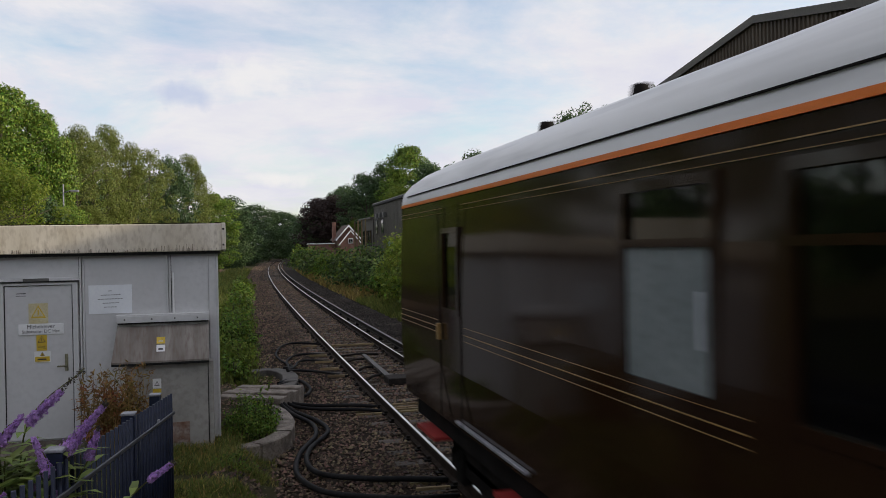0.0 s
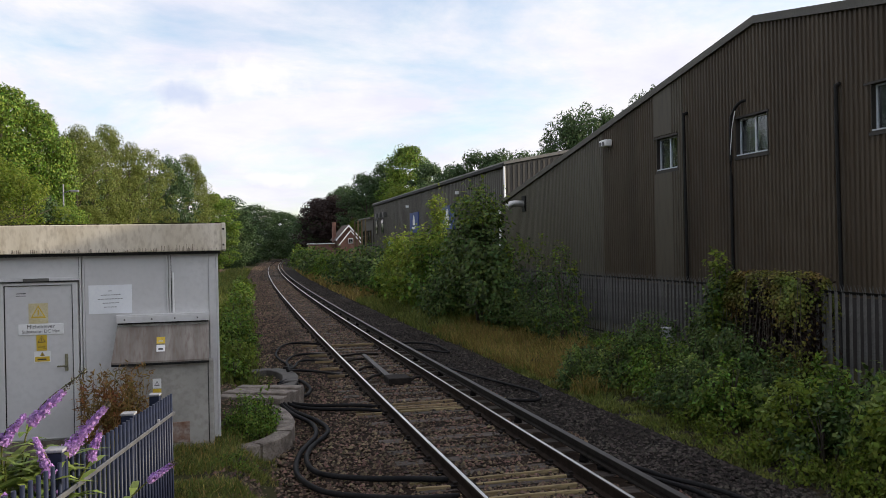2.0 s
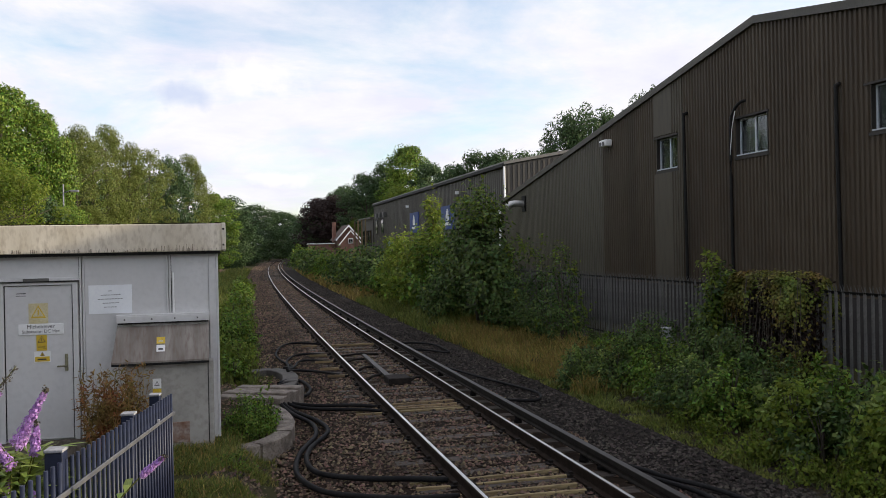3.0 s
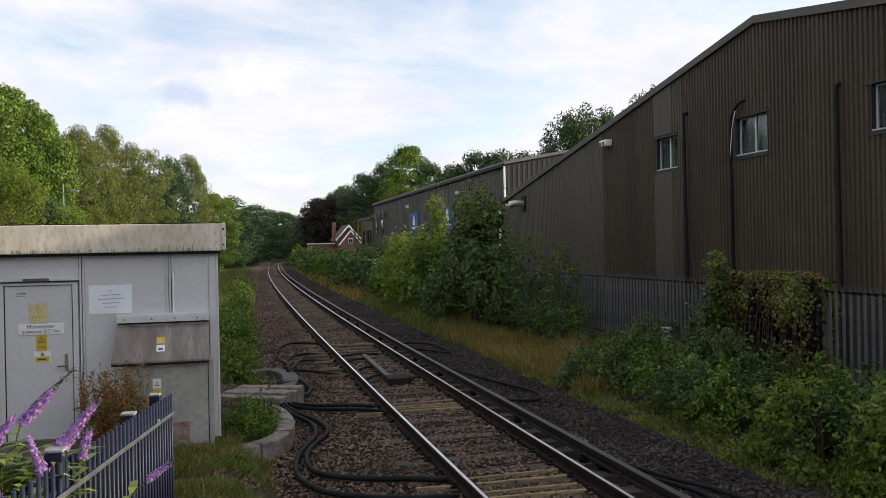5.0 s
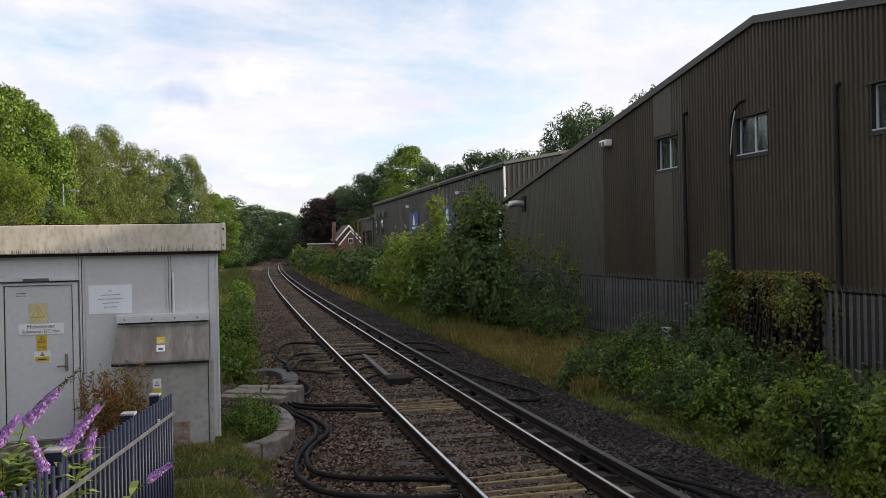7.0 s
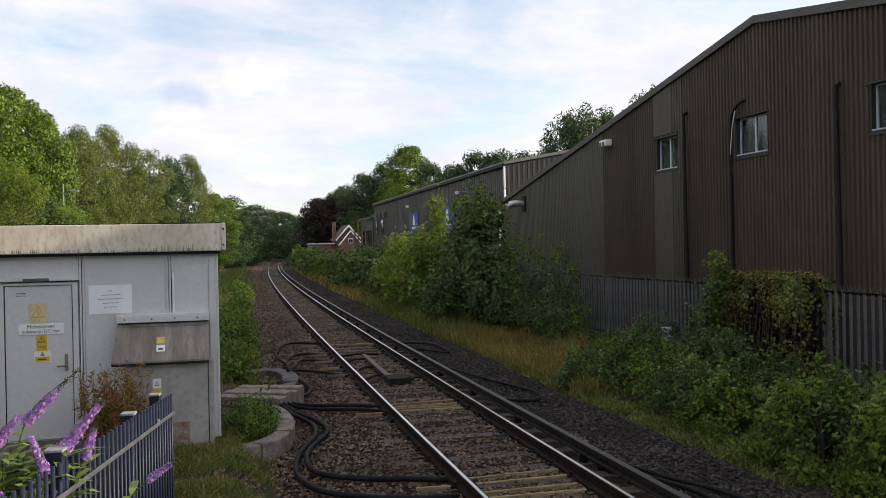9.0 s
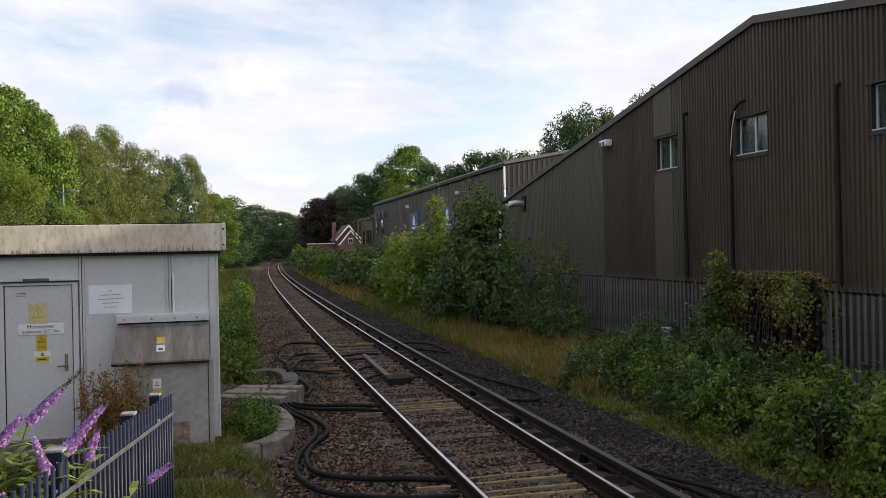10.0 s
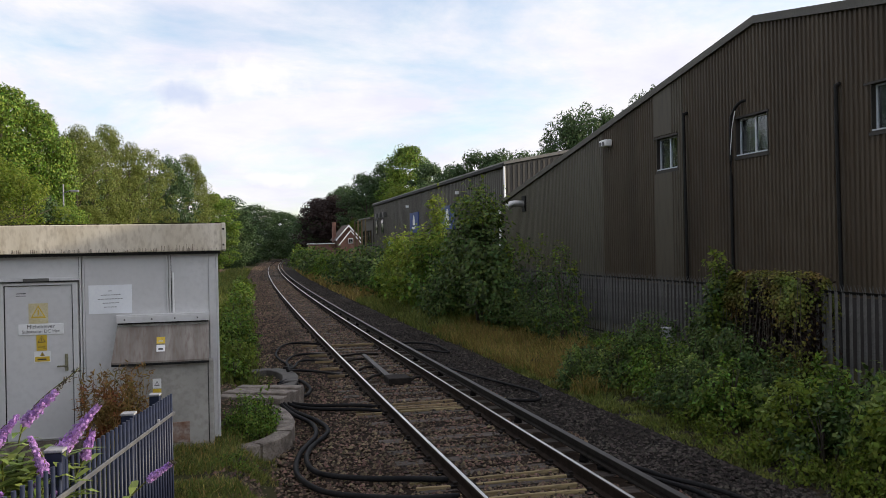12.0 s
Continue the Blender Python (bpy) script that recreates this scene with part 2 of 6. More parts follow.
    brass=mat("dull_brass", (0.2, 0.19, 0.12), (0.3, 0.28, 0.19), 9, 0.5, 0.3, fine=40),
    blind=mat("window_blind", (0.1, 0.11, 0.11), (0.15, 0.165, 0.16), 2, 0.8, fine=20),
    red=mat("buffer_red", (0.28, 0.02, 0.02), (0.34, 0.03, 0.025), 3, 0.5),
)


def glass_mat(name, tint, rough=0.03, spec=0.5):
    m = bpy.data.materials.new(name)
    m.use_nodes = True
    b = m.node_tree.nodes["Principled BSDF"]
    b.inputs["Base Color"].default_value = (*tint, 1)
    b.inputs["Roughness"].default_value, b.inputs["Transmission Weight"].default_value = rough, 0.96
    b.inputs["IOR"].default_value = 1.45
    b.inputs["Specular IOR Level"].default_value = spec
    return m


M["glass"] = glass_mat("window_glass", (0.75, 0.8, 0.82))
M["dark_glass"] = glass_mat("coach_glass", (0.05, 0.055, 0.055), 0.05, 0.25)


# ---- mesh helpers ----
def link_mesh(name, bm, material):
    me = bpy.data.meshes.new(name)
    bm.to_mesh(me)
    bm.free()
    for m in material if isinstance(material, (list, tuple)) else [material]:
        me.materials.append(m)
    return new(name, me)


def part(name, bm, material, parent, label="", category=""):
    """Links a bmesh (or a ready mesh) as one object under parent."""
    if isinstance(bm, bpy.types.Mesh):
        ob = new(name, bm)
    else:
        ob = link_mesh(name, bm, material)
    ob.parent = parent
    return tagged(ob, label, category)


def empty(name, m=None):
    e = new(name)
    e.empty_display_size = 0.2
    if m is not None:
        e.matrix_world = m
    return e


def box(bm, x0, x1, y0, y1, z0, z1, bevel=0.0, m=None, mi=0):
    c = bmesh.ops.create_cube(bm, size=1.0)["verts"]
    for v in c:
        v.co = Vector(((x0 + x1) / 2 + v.co.x * (x1 - x0), (y0 + y1) / 2 + v.co.y * (y1 - y0), (z0 + z1) / 2 + v.co.z * (z1 - z0)))
        if m is not None:
            v.co = m @ v.co
    faces = {f for v in c for f in v.link_faces}
    for f in faces:
        f.material_index = mi
    if bevel:
        edges = {e for v in c for e in v.link_edges}
        bmesh.ops.bevel(bm, geom=list(edges), offset=bevel, segments=1, affect="EDGES")
    return bm


def boxed(*a, **k):
    return box(bmesh.new(), *a, **k)


def tube(bm, pts, r, seg=8, taper=None, smooth=True):
    """A round tube through pts; r at the start, taper at the end."""
    pts = [Vector(p) for p in pts]
    rings = []
    for i, p in enumerate(pts):
        way = (pts[min(i + 1, len(pts) - 1)] - pts[max(i - 1, 0)]).normalized()
        side = way.cross(Vector((0, 0, 1)))
        side = Vector((1, 0, 0)) if side.length < 1e-3 else side.normalized()
        up = side.cross(way)
        k = r if taper is None else r + (taper - r) * i / (len(pts) - 1)
        rings.append([bm.verts.new(p + (side * math.cos(a) + up * math.sin(a)) * k) for a in (2 * math.pi * j / seg for j in range(seg))])
    for a, b in zip(rings, rings[1:]):
        for j in range(seg):
            f = bm.faces.new((a[j], a[(j + 1) % seg], b[(j + 1) % seg], b[j]))
            f.smooth = smooth
    bm.faces.new(rings[0][::-1])
    bm.faces.new(rings[-1])
    return bm


def spline(pts, n=8):
    """Smooth points through pts (Catmull-Rom)."""
    p = [Vector(q) for q in pts]
    p = [2 * p[0] - p[1], *p, 2 * p[-1] - p[-2]]
    out = []
    for i in range(1, len(p) - 2):
        for j in range(n):
            t = j / n
            out.append(0.5 * (2 * p[i] + (p[i + 1] - p[i - 1]) * t + (2 * p[i - 1] - 5 * p[i] + 4 * p[i + 1] - p[i + 2]) * t * t
                              + (3 * p[i] - p[i - 1] - 3 * p[i + 1] + p[i + 2]) * t ** 3))
    return out + [p[-2]]


def poly_mesh(name, verts, faces, material, smooth=False):
    me = bpy.data.meshes.new(name)
    me.from_pydata([tuple(v) for v in verts], [], [tuple(int(i) for i in f) for f in faces])
    for m in material if isinstance(material, (list, tuple)) else [material]:
        me.materials.append(m)
    if smooth:
        me.polygons.foreach_set("use_smooth", [True] * len(me.polygons))
    me.update()
    return me


def quads_mesh(name, V, material):
    """V: array (n, 4, 3) of quads."""
    n = len(V)
    me = bpy.data.meshes.new(name)
    me.vertices.add(n * 4)
    me.vertices.foreach_set("co", np.ascontiguousarray(V, dtype=np.float32).ravel())
    me.loops.add(n * 4)
    me.loops.foreach_set("vertex_index", np.arange(n * 4, dtype=np.int32))
    me.polygons.add(n)
    me.polygons.foreach_set("loop_start", np.arange(0, n * 4, 4, dtype=np.int32))
    me.polygons.foreach_set("loop_total", np.full(n, 4, dtype=np.int32))
    me.materials.append(material)
    me.update(calc_edges=True)
    me.validate()
    return me


def leaves(rng, P, out, size, aspect=0.55, droop=0.3):
    """Leaf quads (kite-shaped) at points P, leaning outwards along out, of about that size."""
    n = len(P)
    nrm = out + rng.normal(0, 0.5, (n, 3)) + np.array((0, 0, 0.35))
    nrm /= np.linalg.norm(nrm, axis=1, keepdims=True) + 1e-9
    a = np.cross(nrm, rng.normal(0, 1, (n, 3)))
    a[:, 2] -= droop
    a -= nrm * (a * nrm).sum(1, keepdims=True)
    a /= np.linalg.norm(a, axis=1, keepdims=True) + 1e-9
    b = np.cross(nrm, a)
    s = (size * rng.uniform(0.6, 1.35, n))[:, None]
    mid = P + a * s * 0.45 - nrm * s * 0.08
    return np.stack((P, mid + b * s * aspect * 0.5, P + a * s - nrm * s * 0.15, mid - b * s * aspect * 0.5), 1)


def shell(rng, n, radii, centre, low=-1.0):
    d = rng.normal(0, 1, (n, 3))
    d /= np.linalg.norm(d, axis=1, keepdims=True)
    d[:, 2] = np.maximum(d[:, 2], low)
    return centre + d * radii * rng.uniform(0.72, 1.0, n)[:, None] ** 0.6, d


def crown_points(rng, height, spread, base, clumps, per, shape=0.5, lump=0.24):
    """Clump by clump over an egg-shaped crown from base to height; shape: where it is widest (0 low, 1 high)."""
    P, D = [], []
    for _ in range(clumps):
        t = rng.uniform(0, 1) ** 0.8
        wide = spread * (1 - abs((t - shape) / max(shape, 1 - shape)) ** 2.2 * 0.85)
        a = rng.uniform(0, 2 * math.pi)
        k = wide * math.sqrt(rng.uniform(0.15, 1)) * rng.uniform(0.8, 1.08)
        c = np.array((k * math.cos(a), k * math.sin(a), base + (height - base) * t * 0.94))
        r = spread * lump * rng.uniform(0.6, 1.35)
        p, d = shell(rng, int(per * rng.uniform(0.6, 1.4)), np.array((r, r, r * 0.75)), c, -0.6)
        P.append(p)
        D.append(d)
    return np.concatenate(P), np.concatenate(D)


def tree(name, seed, height, spread, base, leaf, material, label, clumps=80, per=90, shape=0.45, lump=0.24, category="tree", trunk_r=None):
    rng = np.random.default_rng(seed)
    root = empty(name)
    tagged(root, label, category)
    bm = bmesh.new()
    r = trunk_r or height * 0.016
    tube(bm, [(0, 0, -0.5), (0.1, 0, height * 0.3), (-0.05, 0.15, height * 0.6), (0.1, 0.1, height * 0.88)], r, 7, r * 0.15)
    for i in range(9):
        a, z = rng.uniform(0, 6.28), rng.uniform(max(base, height * 0.12), height * 0.7)
        k = spread * rng.uniform(0.5, 0.85)
        tube(bm, [(0, 0, z), (k * 0.5 * math.cos(a), k * 0.5 * math.sin(a), z + height * 0.09), (k * math.cos(a), k * math.sin(a), z + height * 0.14)], r * 0.4, 5, r * 0.08)
    part("trunk", bm, M["bark"], root)
    P, D = crown_points(rng, height, spread, base, clumps, per, shape, lump)
    part("crown", quads_mesh("crown", leaves(rng, P, D, leaf), material), None, root)
    return root


# ---- the lie of the land ----
def bend(y):
    """How far the line has curved to the east at y."""
    if y < 0:
        return 0.0
    return 0.000204 * y * y if y < 420 else 0.000204 * 420 * (2 * y - 420)


TRACK = 3.435      # centre of the near track at y = 0
RAIL = 0.16        # top of the rails
OTHER = -6.1       # centre of the other track at y = 0


def step(a, b, v):
    t = min(max((v - a) / (b - a), 0), 1)
    return t * t * (3 - 2 * t)


def lie(off, y):
    """Ground height at an offset from the near track's centre."""
    z = -0.14
    if off > 0:
        z += 0.5 * step(3.2, 6.0, off) + 6 * step(40, 160, off)
    else:
        z += 0.38 * step(-2.8, -3.5, off) * (1 - step(14, 40, y) * 0.6) - 0.3 * step(-5.5, -6.5, off) * (1 - step(-13, -14, off))
        z += 5.5 * step(-15, -34, off) + 4 * step(-60, -200, off)
    return z + 0.05 * noise.noise((off * 0.6, y * 0.3, 0)) * step(2.6, 4, abs(off))


def ground():
    offs = [-1500, -700, -300, -160, -90, -60, -45, -36, -30, -26, -22, -19, -16, -14, -12, -10, -8, -7, -6, -5, -4.4, -3.9, -3.5, -3.1, -2.7,
            -1, 1, 2.7, 3.2, 3.7, 4.2, 4.8, 5.4, 6, 7, 8.5, 12, 18, 26, 40, 60, 90, 160, 300, 700, 1500]
    ys = [-900, -400, -150, -60, -30, -15, -6] + [i * 1.5 for i in range(40)] + [60 + 5 * i for i in range(28)] + [205 + 20 * i for i in range(12)] + [480, 600, 800, 1200, 1800]
    V = [(TRACK + o + bend(y), y, lie(o, y)) for y in ys for o in offs]
    w = len(offs)
    F = [(j * w + i, j * w + i + 1, (j + 1) * w + i + 1, (j + 1) * w + i) for j in range(len(ys) - 1) for i in range(w - 1)]
    ob = new("ground", poly_mesh("ground", V, F, M["earth"], True))
    tagged(ob, "brown earth with thin green growth beside the line", "ground", kind="structure")


def strip(name, profile, x0, ys, material, smooth=False):
    """Sweeps a closed profile of (offset, height) along the line."""
    V = [(x0 + px + bend(y), y, pz) for y in ys for px, pz in profile]
    n = len(profile)
    F = [(j * n + i, j * n + (i + 1) % n, (j + 1) * n + (i + 1) % n, (j + 1) * n + i) for j in range(len(ys) - 1) for i in range(n)]
    F += [tuple(range(n))[::-1], tuple((len(ys) - 1) * n + i for i in range(n))]
    return poly_mesh(name, V, F, material, smooth)


LONG = [-520, -240, -60, -20] + [i * 4.0 for i in range(0, 110)]


def track(centre, name, sleepers):
    root = empty(name)
    tagged(root, "railway track with polished rails on dirty brown ballast", "railway track", kind="structure")
    bed = strip("ballast_bed", [(-3.3, -0.3), (-2.75, -0.035), (-1.3, -0.03), (1.3, -0.03), (2.9, -0.035), (3.5, -0.3)], centre, LONG, M["ballast"])
    part("ballast_bed", bed, None, root)
    if centre == TRACK:
        part("cess_path", strip("cess_path", [(1.5, -0.3), (1.52, -0.028), (2.9, -0.03), (3.55, -0.29), (3.5, -0.4)], centre, LONG, M["cess"]), None, root, "dark grey ash and gravel path")
    for s in (-0.7525, 0.7525):
        prof = [(-0.07, 0.0), (0.07, 0.0), (0.07, 0.012), (0.012, 0.03), (0.012, 0.11), (0.035, 0.125), (0.035, 0.153), (0.028, 0.158), (-0.028, 0.158),
                (-0.035, 0.153), (-0.035, 0.125), (-0.012, 0.11), (-0.012, 0.03), (-0.07, 0.012)]
        rail = part("rail", strip("rail", prof, centre + s, LONG, M["rail_side"]), None, root, "running rail with rusty sides")
        part("running_band", strip("running_band", [(-0.022, 0.157), (0.022, 0.157), (0.019, RAIL + 0.001), (-0.019, RAIL + 0.001)], centre + s, LONG, M["rail_head"]), None, rail, "polished steel top")
    me = poly_mesh("sleeper", [(x, y, z) for z in (-0.12, 0.002) for x, y in ((-1.3, -0.125), (1.3, -0.125), (1.3, 0.125), (-1.3, 0.125))],
                   [(0, 3, 2, 1), (4, 5, 6, 7), (0, 1, 5, 4), (1, 2, 6, 5), (2, 3, 7, 6), (3, 0, 4, 7)], M["timber"])
    bm = bmesh.new()
    for s in (-0.7525, 0.7525):
        for d in (-1, 1):
            box(bm, s + d * 0.11 - 0.05, s + d * 0.11 + 0.05, -0.06, 0.06, 0.0, 0.035)
            box(bm, s + d * 0.1 - 0.025, s + d * 0.1 + 0.025, -0.035, 0.035, 0.03, 0.07)
    chairs = bpy.data.meshes.new("rail_chairs")
    bm.to_mesh(chairs)
    bm.free()
    chairs.materials.append(M["iron"])
    rng = random.Random(4)
    for i in range(sleepers):
        y = 6.55 + i * 0.672
        s = new("sleeper", me)
        s.parent = root
        s.matrix_world = pose(centre + bend(y) + rng.uniform(-0.03, 0.03), y, rng.uniform(-0.032, -0.006), 0, 0, rng.uniform(-0.8, 0.8) - math.degrees(math.atan(0.000408 * y)))
        if i < 90:
            c = new("rail_chairs", chairs)
            c.parent = s
    return root


ground()
main_track = track(TRACK, "track_near", 200)


def other_track():
    root = empty("track_far")
    tagged(root, "second railway track curving away beside the trees", "railway track", kind="structure")
    part("ballast_bed", strip("ballast_bed", [(-3.0, -0.5), (-2.5, -0.03), (2.5, -0.03), (3.0, -0.5)], OTHER, LONG, M["ballast"]), None, root)
    for s in (-0.7525, 0.7525):
        part("rail", strip("rail", [(-0.07, -0.02), (0.07, -0.02), (0.035, RAIL), (-0.035, RAIL)], OTHER + s, LONG, M["rail_side"]), None, root)


other_track()


def between_tracks():
    ys = [v for v in LONG if v >= 112]
    ob = new("ballast_apron", strip("ballast_apron", [(-6.6, -0.3), (-6.4, -0.02), (-2.7, -0.03), (-2.6, -0.3)], TRACK, ys, M["ballast"]))
    tagged(ob, "dirty brown ballast between the two tracks", "ballast", kind="structure")


between_tracks()


def third_rail():
    root = empty("conductor_rail")
    tagged(root, "dark steel conductor rail on insulators beside the track", "conductor rail", kind="structure")
    x = TRACK + 0.7525 + 0.40
    prof = [(-0.06, 0.09), (0.06, 0.09), (0.06, 0.11), (0.03, 0.125), (0.03, 0.165), (0.048, 0.18), (0.048, 0.232), (-0.048, 0.232), (-0.048, 0.18), (-0.03, 0.165), (-0.03, 0.125), (-0.06, 0.11)]
    part("rail", strip("rail", prof, x, LONG, M["iron"]), None, root)
    part("worn_top", strip("worn_top", [(-0.044, 0.231), (0.044, 0.231), (0.04, 0.238), (-0.04, 0.238)], x, LONG, M["third_top"]), None, root, "dull grey worn top")
    bm = bmesh.new()
    tube(bm, [(0, 0, -0.02), (0, 0, 0.03), (0, 0, 0.031), (0, 0, 0.09)], 0.07, 10, 0.05)
    me = bpy.data.meshes.new("insulator")
    bm.to_mesh(me)
    bm.free()
    me.materials.append(M["under"])
    for i in range(34):
        y = 7.9 + i * 2.688
        o = new("insulator", me)
        o.parent = root
        o.location = (x + bend(y), y, 0)


third_rail()


def loose_stones():
    """Stones of the ballast near by, one joined sheet of small lumps."""
    rng = np.random.default_rng(11)
    oct_v = np.array([(1, 0, 0), (-1, 0, 0), (0, 1, 0), (0, -1, 0), (0, 0, 1), (0, 0, -0.6)], float)
    oct_f = np.array([(0, 2, 4), (2, 1, 4), (1, 3, 4), (3, 0, 4), (2, 0, 5), (1, 2, 5), (3, 1, 5), (0, 3, 5)])
    n = 115000
    y = 7 + 75 * rng.uniform(0, 1, n) ** 2.1
    off = rng.uniform(-3.75, 4.1, n)
    keep = np.ones(n, bool)
    for s in (-0.7525, 0.7525, 1.15):
        keep &= np.abs(off - s) > 0.1
    ph = ((y - 6.55 + 0.336) % 0.672) - 0.336
    keep &= ~((np.abs(ph) < 0.1) & (np.abs(off) < 1.25) & (rng.uniform(0, 1, n) < 0.4))
    y, off = y[keep], off[keep]
    n = len(y)
    size = rng.uniform(0.011, 0.03, n) * rng.uniform(0.8, 1.35, n) * (1 + y * 0.012)
    V = oct_v[None] * (size[:, None, None] * rng.uniform(0.6, 1.3, (n, 6, 1)))
    a = rng.uniform(0, 6.28, n)
    c, s = np.cos(a)[:, None], np.sin(a)[:, None]
    V = np.stack((V[..., 0] * c - V[..., 1] * s, V[..., 0] * s + V[..., 1] * c, V[..., 2] * 0.75), -1)
    z = -0.03 + rng.uniform(-0.005, 0.032, n) - 0.25 * np.clip((np.abs(off) - 2.8) / 0.7, 0, 1)
    edge = np.abs(off) > 2.75
    z[edge] = np.maximum(z[edge], np.array([lie(o, v) for o, v in zip(off[edge], y[edge])]) + rng.uniform(-0.012, 0.012, edge.sum()))
    V += np.stack((TRACK + off + 0.000204 * y * y, y, z), -1)[:, None]
    grey = off > 1.45 + 0.25 * np.sin(y * 1.7)
    for k, name, m, label in ((~grey, "ballast_stones", "stone", "loose brown ballast stones between the sleepers"), (grey, "cess_gravel", "grey_stone", "dark grey gravel beside the conductor rail")):
        W = V[k]
        F = (oct_f[None] + (np.arange(len(W)) * 6)[:, None, None]).reshape(-1, 3)
        ob = new(name, poly_mesh(name, W.reshape(-1, 3), F, M[m]))
        tagged(ob, label, "ballast", kind="stuff")
    # coarser lumps further along, over both tracks' beds
    n = 42000
    y = 60 + 150 * rng.uniform(0, 1, n) ** 1.6
    off = rng.uniform(-12.0, 1.5, n)
    k = (off > -3.2) | (off < -7.0) | (y > 112 + 4 * np.sin(off * 2))
    for s in (-0.7525, 0.7525, 1.15, -10.29, -8.78):
        k &= np.abs(off - s) > 0.13
    y, off = y[k], off[k]
    n = len(y)
    V = oct_v[None] * ((rng.uniform(0.03, 0.06, n) * (1 + (y - 60) * 0.006))[:, None, None] * rng.uniform(0.6, 1.3, (n, 6, 1)))
    V[..., 2] *= 0.5
    V += np.stack((TRACK + off + 0.000204 * y * y, y, np.full(n, -0.03)), -1)[:, None]
    F = (oct_f[None] + (np.arange(n) * 6)[:, None, None]).reshape(-1, 3)
    ob = new("far_ballast_stones", poly_mesh("far_ballast_stones", V.reshape(-1, 3), F, M["stone"]))
    tagged(ob, "brown ballast further along the line", "ballast", kind="stuff")


loose_stones()


def platform():
    """The island platform on which the eye stands, added out of view; its pale paving bounces sunlight onto the hut."""
    root = empty("platform")
    tagged(root, "unseen concrete-paved platform added under the eye, bouncing light", "platform", kind="structure")
    part("surface", boxed(-4.0, 1.75, -160, 3.0, 1.0, 1.075), M["paving"], root)
    part("edge_wall", boxed(1.5, 1.7, -160, 2.95, -0.3, 0.998), M["concrete"], root)
    part("edge_wall", boxed(-3.9, -3.7, -160, 2.95, -0.3, 0.998), M["concrete"], root)
    part("end_wall", boxed(-3.69, 1.49, 2.75, 2.95, -0.3, 0.998), M["concrete"], root)


platform()


# ---- the large brown shed ----
WALL = 12.0
RIDGE_Y, RIDGE_Z, PITCH = 17.2, 8.06, 0.1695
# SHED_Y0 is an unseen made-up end, set to shade the hut, not the railing
SHED_Y0, SHED_Y1 = 7.0, 36.1


def eave(y):
    return RIDGE_Z - PITCH * abs(y - RIDGE_Y)


def corrugated(name, x, y0, y1, tops, bottom, pitch, depth, material, holes=()):
    """A profiled sheet wall facing -x; holes are (y0, y1, z0, z1). Split at the holes' edges, each rib a real fold."""
    cuts = [0.0, 0.38, 0.5, 0.88]
    ys = set()
    k = 0
    while y0 + k * pitch < y1:
        for i, c in enumerate(cuts):
            v = y0 + (k + c) * pitch
            if v < y1:
                ys.add(round(v, 4))
        k += 1
    ys.add(y1)
    for h in holes:
        ys.update((h[0], h[1]))
    ys = sorted(ys)

    def dx(v):
        p = ((v - y0) / pitch) % 1.0
        return -depth if p < 0.38 else (-depth * (1 - (p - 0.38) / 0.12) if p < 0.5 else (0.0 if p < 0.88 else -depth * (p - 0.88) / 0.12))
    V, F = [], []

    def quad(a, b, za, zb, ta, tb):
        i = len(V)
        V.extend([(x + dx(a + 1e-5), a, za), (x + dx(b - 1e-5), b, zb), (x + dx(b - 1e-5), b, tb), (x + dx(a + 1e-5), a, ta)])
        F.append((i + 3, i + 2, i + 1, i))
    for a, b in zip(ys, ys[1:]):
        m = (a + b) / 2
        h = next((h for h in holes if h[0] <= m <= h[1]), None)
        if h:
            quad(a, b, bottom, bottom, h[2], h[2])
            quad(a, b, h[3], h[3], tops(a), tops(b))
        else:
            quad(a, b, bottom, bottom, tops(a), tops(b))
    sheet = poly_mesh(name, V, F, material)
    data = sheet if isinstance(sheet, bpy.types.Mesh) else sheet.data
    bm = bmesh.new()
    bm.from_mesh(data)
    bmesh.ops.remove_doubles(bm, verts=bm.verts, dist=0.002)
    bm.to_mesh(data)
    bm.free()
    return sheet


